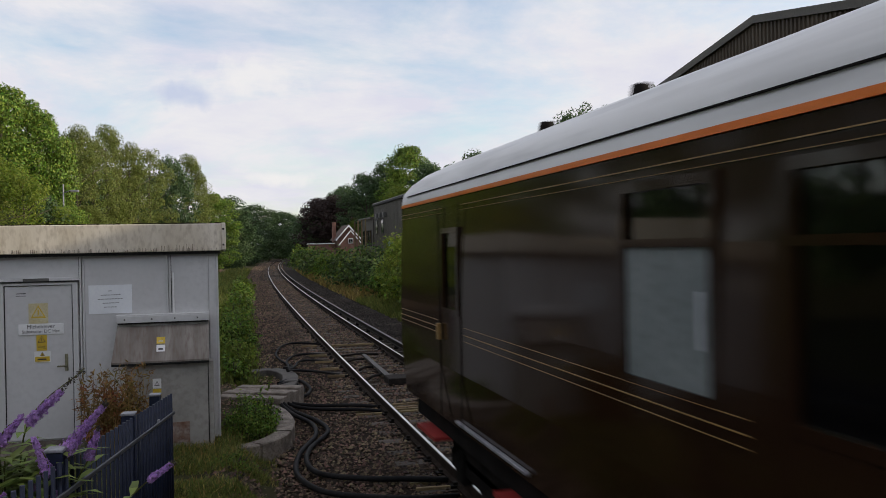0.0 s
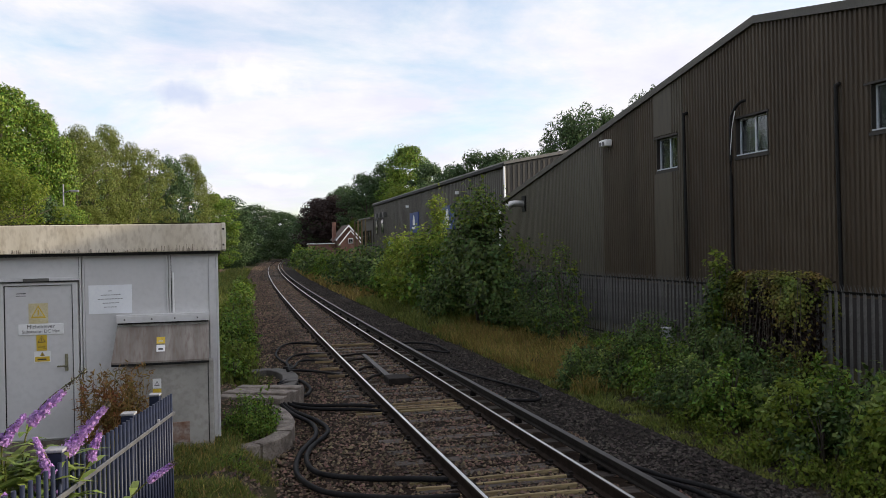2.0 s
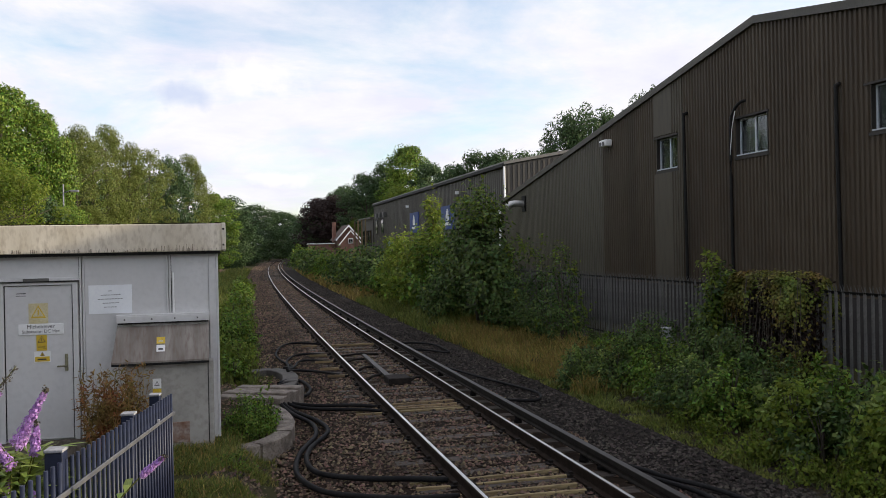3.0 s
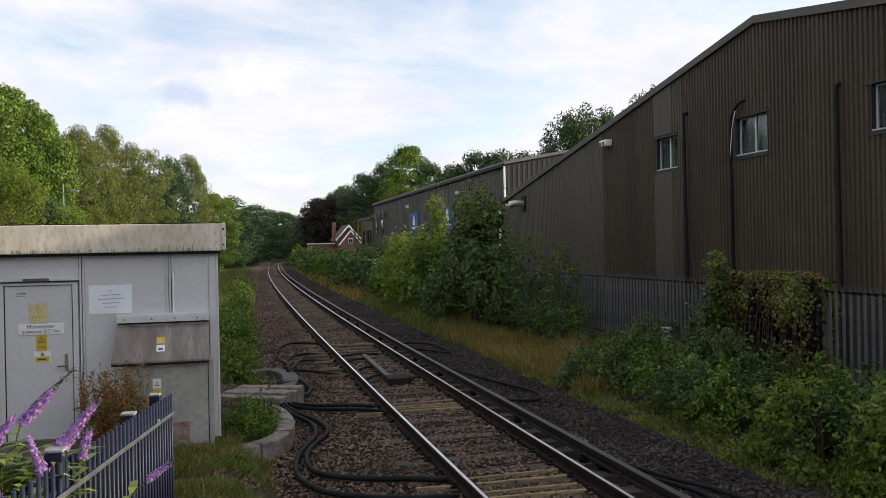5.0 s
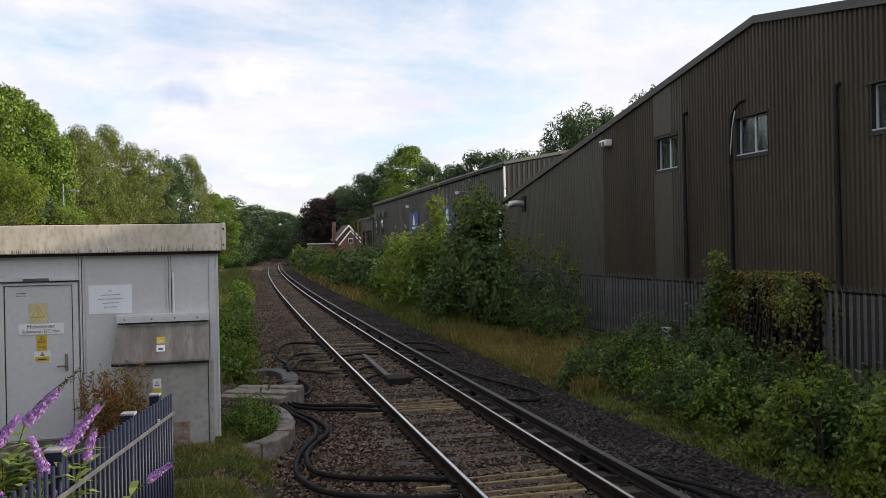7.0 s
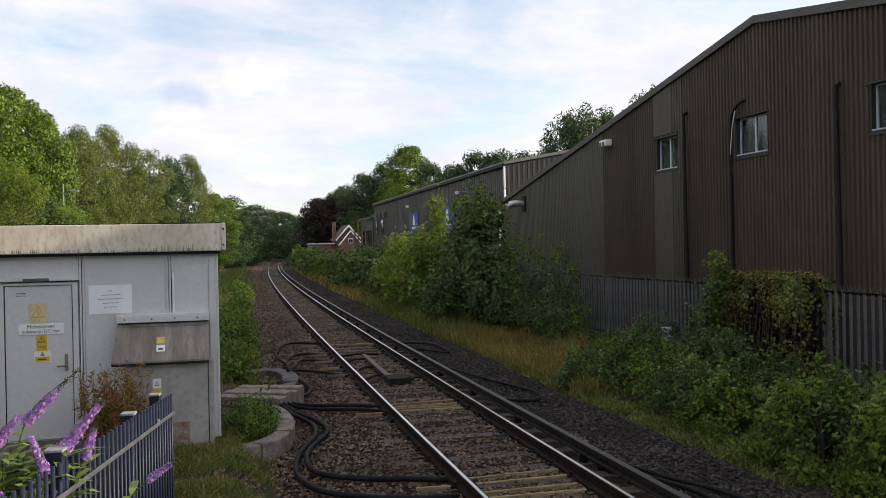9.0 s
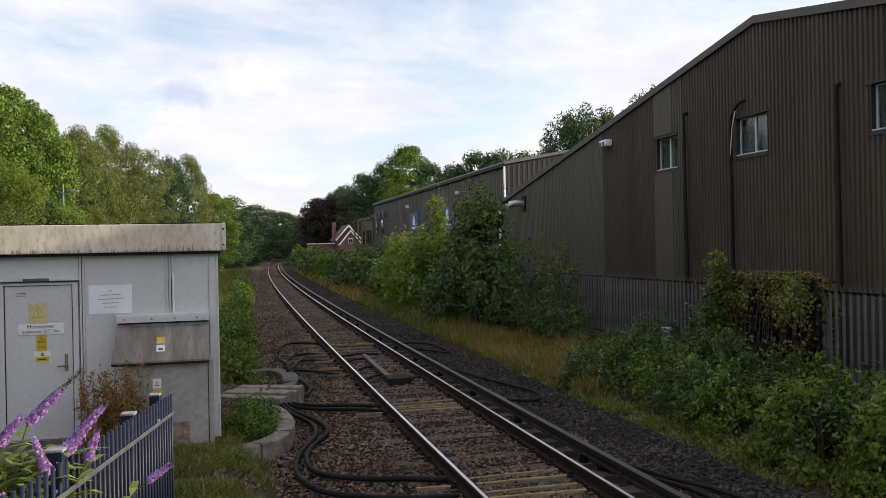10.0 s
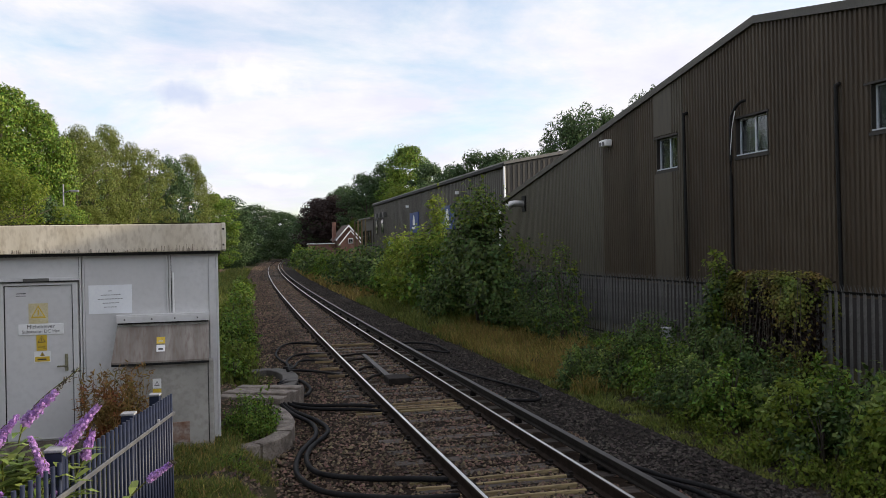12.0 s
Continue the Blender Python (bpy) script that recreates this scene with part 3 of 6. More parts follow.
def shed_window(parent, y0, y1, z0, z1, x):
    """A two-light window set back in its opening, with dark folded reveals, a thin frame and a sill."""
    w = empty("window")
    w.parent = parent
    bm = bmesh.new()
    for a in ((y0, y0 + 0.02, z0, z1), (y1 - 0.02, y1, z0, z1), (y0 + 0.02, y1 - 0.02, z0, z0 + 0.02), (y0 + 0.02, y1 - 0.02, z1 - 0.02, z1)):
        box(bm, x - 0.036, x + 0.14, *a)
    part("reveal", bm, M["flashing"], w, "dark brown folded reveal")
    part("head_flashing", boxed(x - 0.06, x - 0.037, y0 - 0.05, y1 + 0.16, z1 - 0.015, z1 + 0.03), M["flashing"], w)
    part("apron_flashing", boxed(x - 0.05, x - 0.037, y0 - 0.04, y1 + 0.05, z0 - 0.07, z0), M["flashing"], w)
    bm = bmesh.new()
    t, f = 0.036, 0.022
    a0, a1, b0, b1 = y0 + f, y1 - f, z0 + f, z1 - f
    for a in ((a0, a0 + t, b0, b1), (a1 - t, a1, b0, b1), (a0 + t, a1 - t, b0, b0 + t), (a0 + t, a1 - t, b1 - t, b1)):
        box(bm, x + 0.06, x + 0.12, *a, bevel=0.006)
    ym = (y0 + y1) / 2 - 0.02
    box(bm, x + 0.062, x + 0.12, ym - 0.028, ym + 0.028, b0 + t, b1 - t, bevel=0.005)
    part("window_frame", bm, M["upvc"], w, "white plastic frame")
    part("window_sill", boxed(x - 0.045, x + 0.058, y0 + 0.022, y1 - 0.022, z0 + 0.021, z0 + 0.05, 0.006), M["upvc"], w, "white plastic sill")
    for a, b in ((a0 + t, ym - 0.028), (ym + 0.028, a1 - t)):
        part("pane", boxed(x + 0.085, x + 0.091, a, b, b0 + t, b1 - t), M["glass"], w)
    part("blind", boxed(x + 0.2, x + 0.205, ym, y1 + 0.1, z0 - 0.1, z1 + 0.05), M["blind"], w, "grey curtain behind one pane")
    # dark sheet that stands in for the unlit room behind the panes
    part("room_back", boxed(x + 0.6, x + 0.62, y0 - 0.6, y1 + 0.6, z0 - 0.5, z1 + 0.4), M["dark_panel"], w, "dark sheet painted as the unlit room behind the glass")


def brown_shed():
    root = empty("warehouse")
    tagged(root, "large brown corrugated metal warehouse with a shallow gable", "warehouse")
    wins = [(20.77, 21.93, 4.93, 5.86), (16.8, 18.04, 4.93, 5.86), (12.42, 13.63, 4.93, 5.86)]
    part("front_wall", corrugated("front_wall", WALL, SHED_Y0, 25.5, lambda y: eave(y) - 0.04, -0.2, 0.137, 0.032, M["clad"], wins), None, root)
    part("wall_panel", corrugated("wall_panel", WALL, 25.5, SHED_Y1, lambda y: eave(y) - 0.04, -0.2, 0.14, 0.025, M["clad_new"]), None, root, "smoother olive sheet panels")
    # a paler sheet column
    part("pale_sheet", corrugated("pale_sheet", WALL - 0.012, 20.52, 21.1, lambda y: eave(y) - 0.1, -0.2, 0.137, 0.032, M["clad_pale"], [(20.7, 22.05, 4.86, 5.93)]), None, root, "paler replaced sheet")
    part("plinth", boxed(WALL - 0.055, WALL - 0.036, SHED_Y0, SHED_Y1 - 0.2, -0.2, 1.75), M["dark_panel"], root, "dark band along the foot of the wall")
    for w in wins:
        shed_window(root, *w, WALL)
    bm = bmesh.new()
    for y0, y1 in ((SHED_Y0 - 0.1, RIDGE_Y), (RIDGE_Y, SHED_Y1 + 0.1)):
        z0, z1 = eave(y0), eave(y1)
        V = [bm.verts.new(p) for p in [(WALL - 0.1, y0, z0 - 0.12), (WALL - 0.1, y1, z1 - 0.12), (WALL - 0.1, y1, z1 + 0.06), (WALL - 0.1, y0, z0 + 0.06),
                                       (WALL + 0.15, y0, z0 - 0.12), (WALL + 0.15, y1, z1 - 0.12), (WALL + 0.15, y1, z1 + 0.06), (WALL + 0.15, y0, z0 + 0.06)]]
        for f in ((3, 2, 1, 0), (4, 5, 6, 7), (0, 1, 5, 4), (2, 3, 7, 6), (0, 4, 7, 3), (1, 2, 6, 5)):
            bm.faces.new([V[i] for i in f])
    part("verge_trim", bm, M["trim"], root, "dull olive verge flashing")
    for y0, y1 in ((SHED_Y0, RIDGE_Y), (RIDGE_Y, SHED_Y1)):
        V = [(x, y, eave(y) - d) for d in (0.0, 0.1) for x, y in ((WALL, y0), (WALL + 45, y0), (WALL + 45, y1), (WALL, y1))]
        part("roof", poly_mesh("roof", V, [(0, 1, 2, 3), (7, 6, 5, 4), (0, 4, 5, 1), (1, 5, 6, 2), (2, 6, 7, 3), (3, 7, 4, 0)], M["roof"]), None, root, "grey profiled metal roof")
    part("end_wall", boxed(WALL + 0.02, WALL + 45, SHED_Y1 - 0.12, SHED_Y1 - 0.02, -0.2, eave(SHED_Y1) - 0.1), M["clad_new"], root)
    # the near end, out of view, stands where its shadow suits
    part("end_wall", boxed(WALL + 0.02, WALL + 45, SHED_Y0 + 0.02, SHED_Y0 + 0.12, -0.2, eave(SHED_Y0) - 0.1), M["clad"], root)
    part("back_wall", boxed(WALL + 44.8, WALL + 45, SHED_Y0 + 0.15, SHED_Y1 - 0.15, -0.2, eave(SHED_Y1) - 0.2), M["clad"], root)
    part("inner_lining", boxed(WALL + 0.5, WALL + 0.55, SHED_Y0 + 0.2, SHED_Y1 - 0.2, -0.2, 4.6), M["clad"], root)
    for y, top in ((20.27, 6.3), (14.46, 5.98)):
        bm = bmesh.new()
        tube(bm, spline([(WALL + 0.05, y + 0.02, top + 0.05), (WALL - 0.1, y, top), (WALL - 0.13, y, top - 0.3), (WALL - 0.12, y - 0.03, 3.0), (WALL - 0.12, y - 0.08, 0.2)], 6), 0.042, 8)
        part("drain_pipe", bm, M["black"], root, "black pipe down the wall")
    bm = bmesh.new()
    tube(bm, spline([(WALL + 0.05, 17.68, 6.24), (WALL - 0.1, 17.76, 6.2), (WALL - 0.12, 18.02, 6.0), (WALL - 0.12, 18.14, 5.5), (WALL - 0.12, 18.13, 2.8), (WALL - 0.12, 18.08, 0.2)], 7), 0.04, 8)
    part("drain_pipe", bm, M["black"], root, "black cable bundle bent over the window")
    bm = bmesh.new()
    tube(bm, spline([(WALL - 0.17, 17.86, 6.02), (WALL - 0.17, 18.0, 5.6), (WALL - 0.165, 18.09, 5.0)], 6), 0.012, 6)
    part("cable", bm, M["white"], root, "thin white cable")
    # flue: a silver bent duct on a dark plate
    duct = part("flue_plate", boxed(WALL - 0.07, WALL + 0.01, 32.9, 33.3, 4.3, 4.95, 0.01), M["black"], root)
    bm = bmesh.new()
    tube(bm, spline([(WALL, 33.1, 4.62), (WALL - 0.35, 33.1, 4.64), (WALL - 0.6, 33.1, 4.61), (WALL - 0.78, 33.1, 4.5)], 5), 0.13, 12)
    part("flue", bm, M["silver"], duct, "silver flue duct")
    # flood lamp
    bm = bmesh.new()
    box(bm, WALL - 0.3, WALL - 0.04, 24.75, 25.2, 6.0, 6.22, 0.03)
    lamp = part("flood_lamp", bm, M["white"], root, "white flood lamp")
    for y in (24.86, 25.08):
        part("lens", boxed(WALL - 0.32, WALL - 0.29, y - 0.06, y + 0.06, 6.03, 6.15), M["galv"], lamp)
    # corner downpipe
    bm = bmesh.new()
    tube(bm, [(WALL - 0.12, SHED_Y1 - 0.05, 4.5), (WALL - 0.12, SHED_Y1 - 0.05, 0)], 0.06, 8)
    part("downpipe", bm, M["white"], root)


brown_shed()


# ---- the long grey shed beyond ----
def grey_shed():
    root = empty("warehouse")
    tagged(root, "long dark grey metal warehouse with blue sign boards", "warehouse")
    x, y0, y1, h = 16.0, 47.3, 93.0, 7.65
    part("side_wall", corrugated("side_wall", x, y0, y1, lambda y: h, -0.2, 0.4, 0.05, M["clad_far"]), None, root)
    # end wall with vertical ribs
    bm = bmesh.new()
    W = 45
    slope = 0.18
    V = [bm.verts.new(p) for p in [(x, y0, -0.2), (x + W, y0, -0.2), (x + W, y0, h), (x + W / 2, y0, h + slope * W / 2), (x, y0, h)]]
    bm.faces.new(V)
    for i in range(140):
        v = x + 0.1 + i * 0.32
        top = h + slope * (v - x if v - x < W / 2 else W - (v - x)) - 0.1
        box(bm, v, v + 0.12, y0 - 0.06, y0 - 0.001, -0.2, top)
    part("end_wall", bm, M["clad_far"], root)
    for a, b in ((x - 0.15, x + W / 2), (x + W / 2, x + W + 0.15)):
        za, zb = (h, h + slope * W / 2) if a < x + 1 else (h + slope * W / 2, h)
        V = [(p, q, z + d) for d in (0.02, 0.2) for p, q, z in ((a, y0 - 0.15, za), (b, y0 - 0.15, zb), (b, y1, zb), (a, y1, za))]
        part("roof", poly_mesh("roof", V, [(3, 2, 1, 0), (4, 5, 6, 7), (0, 1, 5, 4), (1, 2, 6, 5), (2, 3, 7, 6), (3, 0, 4, 7)], M["roof"]), None, root)
    bm = bmesh.new()
    box(bm, x - 0.22, x - 0.02, y0 - 0.1, y1, h - 0.12, h + 0.1, 0.02)
    part("gutter", bm, M["black"], root, "dark eaves gutter")
    bm = bmesh.new()
    tube(bm, [(x - 0.12, y0 - 0.1, h - 0.1), (x - 0.12, y0 - 0.1, 0)], 0.06, 8)
    part("downpipe", bm, M["white"], root, "white corner downpipe")
    part("end_wall", boxed(x + 0.06, x + W, y1 - 0.2, y1, -0.2, h), M["clad_far"], root)
    for yc, wd in ((72.0, 3.4), (60.5, 3.8)):
        s = part("sign_board", boxed(x - 0.13, x - 0.06, yc - wd / 2, yc + wd / 2, 4.2, 5.95), M["blue"], root, "blue sign board with white shapes")
        bm = bmesh.new()
        for a in ((-0.35, 0.35, 4.85, 5.3), (-0.25, 0.25, 5.3, 5.55), (-0.15, 0.12, 5.55, 5.7), (-0.7, 0.7, 4.5, 4.72)):
            box(bm, x - 0.15, x - 0.131, yc + a[0] * wd / 3, yc + a[1] * wd / 3, a[2], a[3])
        part("emblem", bm, M["white"], s)
    for yy, zz in ((74.5, 6.5), (57.5, 6.6)):
        part("wall_lamp", boxed(x - 0.3, x - 0.05, yy - 0.12, yy + 0.12, zz, zz + 0.2, 0.02), M["white"], root)
    for yy in (87.5, 91.0):
        f = part("window", boxed(x - 0.1, x - 0.055, yy - 0.7, yy + 0.7, 4.4, 6.0), M["black"], root)
        part("pane", boxed(x - 0.11, x - 0.1, yy - 0.6, yy + 0.6, 4.5, 5.9), M["dark_glass"], f)
    for i in range(3):
        part("air_unit", boxed(x - 0.4, x - 0.06, 85.2 + i * 2.2, 85.9 + i * 2.2, 6.1, 6.6, 0.03), M["galv"], root)
    d = part("door", boxed(x - 0.12, x - 0.055, 81.5, 83.4, 0.2, 3.5), M["graffiti"], root, "door daubed with pale blue paint")
    rng = random.Random(31)
    for i in range(9):
        y, z = rng.uniform(79.5, 86.5), rng.uniform(1.6, 3.6)
        part("paint_mark", boxed(x - 0.062, x - 0.052, y - rng.uniform(0.15, 0.5), y + rng.uniform(0.15, 0.5), z - rng.uniform(0.1, 0.5), z + rng.uniform(0.1, 0.4)), M["graffiti"], d)


grey_shed()


def annexe():
    root = empty("office_building")
    tagged(root, "two-storey grey annexe with upright windows", "building")
    x, y0, y1, h = 16.0, 94.0, 102.5, 6.2
    part("wall", boxed(x, x + 8, y0, y1, -0.2, h), M["clad_far"], root)
    part("roof", boxed(x - 0.3, x + 8.2, y0 - 0.2, y1 + 0.2, h + 0.004, h + 0.25, 0.03), M["trim"], root)
    for i in range(5):
        for z in (0.7, 3.2):
            y = y0 + 1.0 + i * 1.6
            f = part("window", boxed(x - 0.06, x - 0.004, y, y + 1.1, z, z + 1.8), M["black"], root)
            part("pane", boxed(x - 0.075, x - 0.06, y + 0.1, y + 1.0, z + 0.1, z + 1.7), M["dark_glass"], f)
    for i in range(4):
        part("post", boxed(x - 0.9, x - 0.75, y0 + i * 2.7, y0 + 0.15 + i * 2.7, -0.2, h), M["board"], root)


annexe()


def far_house():
    root = empty("house", pose(23.1, 164, 0))
    tagged(root, "red brick house with white bargeboards and a steep gable", "house")
    w = 2.0
    bm = bmesh.new()
    V = [bm.verts.new(p) for p in [(-w, 0, -0.5), (w, 0, -0.5), (w, 0, 5.1), (0, 0, 7.38), (-w, 0, 5.1)]]
    B = [bm.verts.new(v.co + Vector((0, 9, 0))) for v in V]
    bm.faces.new(V)
    bm.faces.new(B[::-1])
    for i in range(5):
        bm.faces.new((V[i], B[i], B[(i + 1) % 5], V[(i + 1) % 5]))
    part("wall", bm, M["brick"], root)
    for s in (-1, 1):
        Vt = [(s * a, y, z + d) for d in (0.02, 0.22) for a, y, z in ((0, -0.45, 7.4), (0, 9.3, 7.4), (w + 0.5, 9.3, 4.55), (w + 0.5, -0.45, 4.55))]
        part("roof", poly_mesh("roof", Vt, [(0, 1, 2, 3), (7, 6, 5, 4), (0, 4, 5, 1), (1, 5, 6, 2), (2, 6, 7, 3), (3, 7, 4, 0)], M["tile"]), None, root, "dark tiled roof")
        Vb = [(s * a, y, z) for y in (-0.5, -0.6) for a, z in ((0, 7.6), (w + 0.55, 4.75), (w + 0.55, 4.4), (0, 7.22))]
        part("bargeboard", poly_mesh("bargeboard", Vb, [(0, 1, 2, 3), (7, 6, 5, 4), (0, 4, 5, 1), (1, 5, 6, 2), (2, 6, 7, 3), (3, 7, 4, 0)], M["white"]), None, root, "white bargeboard")
    # the lower front bay with a gable of its own
    bm = bmesh.new()
    A = [bm.verts.new(p) for p in [(-w + 0.25, -1.2, -0.5), (w + 0.3, -1.2, -0.5), (w + 0.3, -1.2, 3.9), (0.25, -1.2, 6.2), (-w + 0.25, -1.2, 3.9)]]
    B = [bm.verts.new(v.co + Vector((0, 1.19, 0))) for v in A]
    bm.faces.new(A)
    for i in range(5):
        bm.faces.new((A[i], B[i], B[(i + 1) % 5], A[(i + 1) % 5]))
    bay = part("front_bay", bm, M["brick"], root)
    for s in (-1, 1):
        Vb = [(0.25 + s * a, y, z) for y in (-1.35, -1.22) for a, z in ((0, 6.6), (w + 0.35, 3.75), (w + 0.35, 3.45), (0, 6.25))]
        part("bargeboard", poly_mesh("bargeboard", Vb, [(0, 1, 2, 3), (7, 6, 5, 4), (0, 4, 5, 1), (1, 5, 6, 2), (2, 6, 7, 3), (3, 7, 4, 0)], M["white"]), None, bay, "white bargeboard")
    f = part("window", boxed(-0.2, 0.7, -1.28, -1.204, 3.95, 4.95), M["white"], bay)
    for i in (-1, 1):
        part("pane", boxed(0.25 + i * 0.2 - 0.15, 0.25 + i * 0.2 + 0.15, -1.3, -1.28, 4.05, 4.85), M["dark_glass"], f)
    part("chimney", boxed(-2.6, -1.9, 4, 5, 3.0, 8.2, 0.04), M["brick"], root)
    # low wall with a white coping beside it
    part("porch", boxed(-7.5, -2.6, 1.0, 4.0, -0.3, 3.9, 0.05), M["brick"], root)
    part("porch_roof", boxed(-7.7, -2.57, 0.8, 4.2, 3.91, 4.1), M["white"], root)


far_house()


# ---- palisade fence ----
def palisade():
    root = empty("palisade_fence")
    tagged(root, "grey galvanised steel palisade fence along the line", "fence")
    x = 9.45
    bm = bmesh.new()
    # pale: W-section with a split, splayed head
    h = 1.82
    sec = [(0.0, -0.031), (-0.02, -0.019), (0.0, -0.006), (0.0, 0.006), (-0.02, 0.019), (0.0, 0.031)]
    lo = [bm.verts.new((a, b, 0.0)) for a, b in sec]
    hi = [bm.verts.new((a, b, h - 0.14)) for a, b in sec]
    for i in range(5):
        bm.faces.new((lo[i], lo[i + 1], hi[i + 1], hi[i]))
    tips = [bm.verts.new((-0.05 * k[0], k[1], h)) for k in ((1, -0.036), (-0.4, 0.0), (1, 0.036))]
    for a, b, t in ((0, 1, 0), (1, 2, 0), (2, 3, 1), (3, 4, 2), (4, 5, 2)):
        bm.faces.new((hi[a], hi[b], tips[t]))
    pale = bpy.data.meshes.new("pale")
    bm.to_mesh(pale)
    bm.free()
    pale.materials.append(M["galv"])
    rng = random.Random(8)
    y = 3.6
    while y < 62:
        o = new("pale", pale)
        o.parent = root
        o.matrix_world = pose(x + bend(y), y, 0.38 + rng.uniform(-0.008, 0.008), 0, rng.uniform(-0.4, 0.4), rng.uniform(-3, 3))
        y += 0.157 if y < 40 else 0.3
    post = bpy.data.meshes.new("post")
    b = boxed(-0.02, 0.08, -0.03, 0.03, 0, 1.72)
    b.to_mesh(post)
    b.free()
    post.materials.append(M["galv"])
    y = 6.4
    while y < 62:
        o = new("post", post)
        o.parent = root
        o.matrix_world = pose(x + 0.02 + bend(y), y, 0.34)
        y += 2.75
    for z in (0.62, 2.05):
        part("cross_rail", strip("cross_rail", [(0.005, z - 0.025), (0.012, z - 0.025), (0.012, z + 0.025), (0.005, z + 0.025), (-0.02, z + 0.025), (-0.02, z + 0.018)], x, [3.5 + i * 2 for i in range(30)], M["black"]), None, root, "dark angle rail")


palisade()


# ---- the substation hut ----
HY, HX = 12.35, -0.145      # front face, front corner


def words(text, size, m, material, parent, name="lettering"):
    c = bpy.data.curves.new(name, "FONT")
    c.body, c.size, c.align_x, c.align_y = text, size, "CENTER", "CENTER"
    c.extrude = 0.001
    c.materials.append(material)
    o = new(name, c)
    o.parent = parent
    o.matrix_world = m
    return o


def bars(spec, y, material, parent, name="print"):
    bm = bmesh.new()
    for x0, x1, z0, z1 in spec:
        box(bm, x0, x1, y - 0.003, y + 0.001, z0, z1)
    return part(name, bm, material, parent)


def triangle(xc, zc, s, y, material, parent, inner=None):
    def tri(k, d):
        bm = bmesh.new()
        a = [bm.verts.new((xc + px * k, y - d, zc + pz * k)) for px, pz in ((-0.5, -0.4), (0.5, -0.4), (0, 0.5))]
        b = [bm.verts.new((v.co.x, y, v.co.z)) for v in a]
        bm.faces.new(a)
        for i in range(3):
            bm.faces.new((a[i], b[i], b[(i + 1) % 3], a[(i + 1) % 3]))
        return bm
    t = part("warning_triangle", tri(s, 0.002), material, parent)
    if inner:
        part("triangle_field", tri(s * 0.72, 0.004), inner, parent)
        bars([(xc - s * 0.04, xc + s * 0.05, zc - s * 0.2, zc + s * 0.18)], y - 0.003, material, parent, "bolt_mark")
    return t


def hut():
    root = empty("substation_hut")
    tagged(root, "grey metal-clad substation hut with a concrete fascia", "hut")
    left, back, top = -4.6, HY + 3.2, 2.9
    bm = bmesh.new()
    box(bm, left, HX - 0.02, HY + 0.03, back, 0.2, top)
    part("wall", bm, M["hut"], root)
    # cladding sheets on the front, proud of the core with narrow joints
    for a, b, z0, z1 in ((left, -3.02, 0.42, top), (-2.98, -1.93, 2.545, top), (-1.87, -0.8, 0.42, top), (-0.76, HX - 0.1, 0.42, top)):
        part("panel", boxed(a, b, HY, HY + 0.04, z0, z1, 0.006), M["hut"], root)
    for x in (-1.9, -0.78, -3.0):
        bm = bmesh.new()
        box(bm, x - 0.03, x - 0.006, HY - 0.03, HY + 0.04, 0.4, top, 0.004)
        box(bm, x + 0.006, x + 0.03, HY - 0.018, HY + 0.04, 0.4, top, 0.004)
        part("cover_strip", bm, M["hut"], root)
    part("corner_post", boxed(HX - 0.1, HX + 0.0, HY - 0.02, HY + 0.12, 0.3, top, 0.008), M["hut"], root)
    part("corner_angle", boxed(HX - 0.004, HX + 0.03, HY - 0.03, HY + 0.2, 0.3, top, 0.006), M["hut"], root)
    part("conduit", boxed(-0.73, -0.708, HY - 0.03, HY, 2.06, 2.62, 0.005), M["white"], root, "thin white conduit")
    bm = bmesh.new()
    box(bm, left - 0.15, -0.06, HY - 0.14, HY - 0.04, top + 0.01, 3.29, 0.008)
    part("fascia", bm, M["fascia"], root, "pale stained fascia board")
    part("fascia_end", boxed(-0.065, 0.0, HY - 0.16, HY + 0.06, top + 0.02, 3.3, 0.01), M["fascia"], root)
    for z in (2.98, 3.2):
        part("bolt", boxed(-0.045, -0.02, HY - 0.17, HY - 0.158, z, z + 0.025), M["black"], root)
    part("fascia_side", boxed(-0.04, -0.01, HY + 0.06, back + 0.1, top + 0.01, 3.28), M["fascia"], root)
    part("roof", boxed(left - 0.1, -0.05, HY - 0.035, back + 0.1, top + 0.005, 3.22), M["concrete"], root)
    part("drip", boxed(left, -0.08, HY - 0.1, HY + 0.0, top - 0.03, top + 0.008), M["black"], root, "dark shadow gap strip")
    rng = random.Random(3)
    for i in range(150):
        x = rng.uniform(-3.0, -0.1)
        hgt = rng.uniform(0.015, 0.05) + (0.04 if -0.9 < x < -0.35 and rng.random() < 0.5 else 0)
        if i == 0:
            streaks = bmesh.new()
        w = rng.uniform(0.0015, 0.004)
        box(streaks, x - w, x + w, HY - 0.1415, HY - 0.139, top + 0.014, top + 0.02 + hgt)
    part("dirt_streaking", streaks, M["streak"], root, "dark dirt streaks along the lower edge")
    moss = bmesh.new()
    for i in range(170):
        x, w, h = rng.uniform(-3.2, -0.05), rng.uniform(0.006, 0.03), rng.uniform(0.004, 0.02)
        y = HY - 0.135 + rng.uniform(0.0, 0.06)
        box(moss, x - w, x + w, y, y + 0.02, 3.288, 3.29 + h)
    tagged(part("moss", moss, M["earth"], root, "dark moss tufts along the top edge"), kind="stuff")
    part("plinth", boxed(left, HX + 0.01, HY + 0.01, back, -0.2, 0.4), M["concrete"], root)
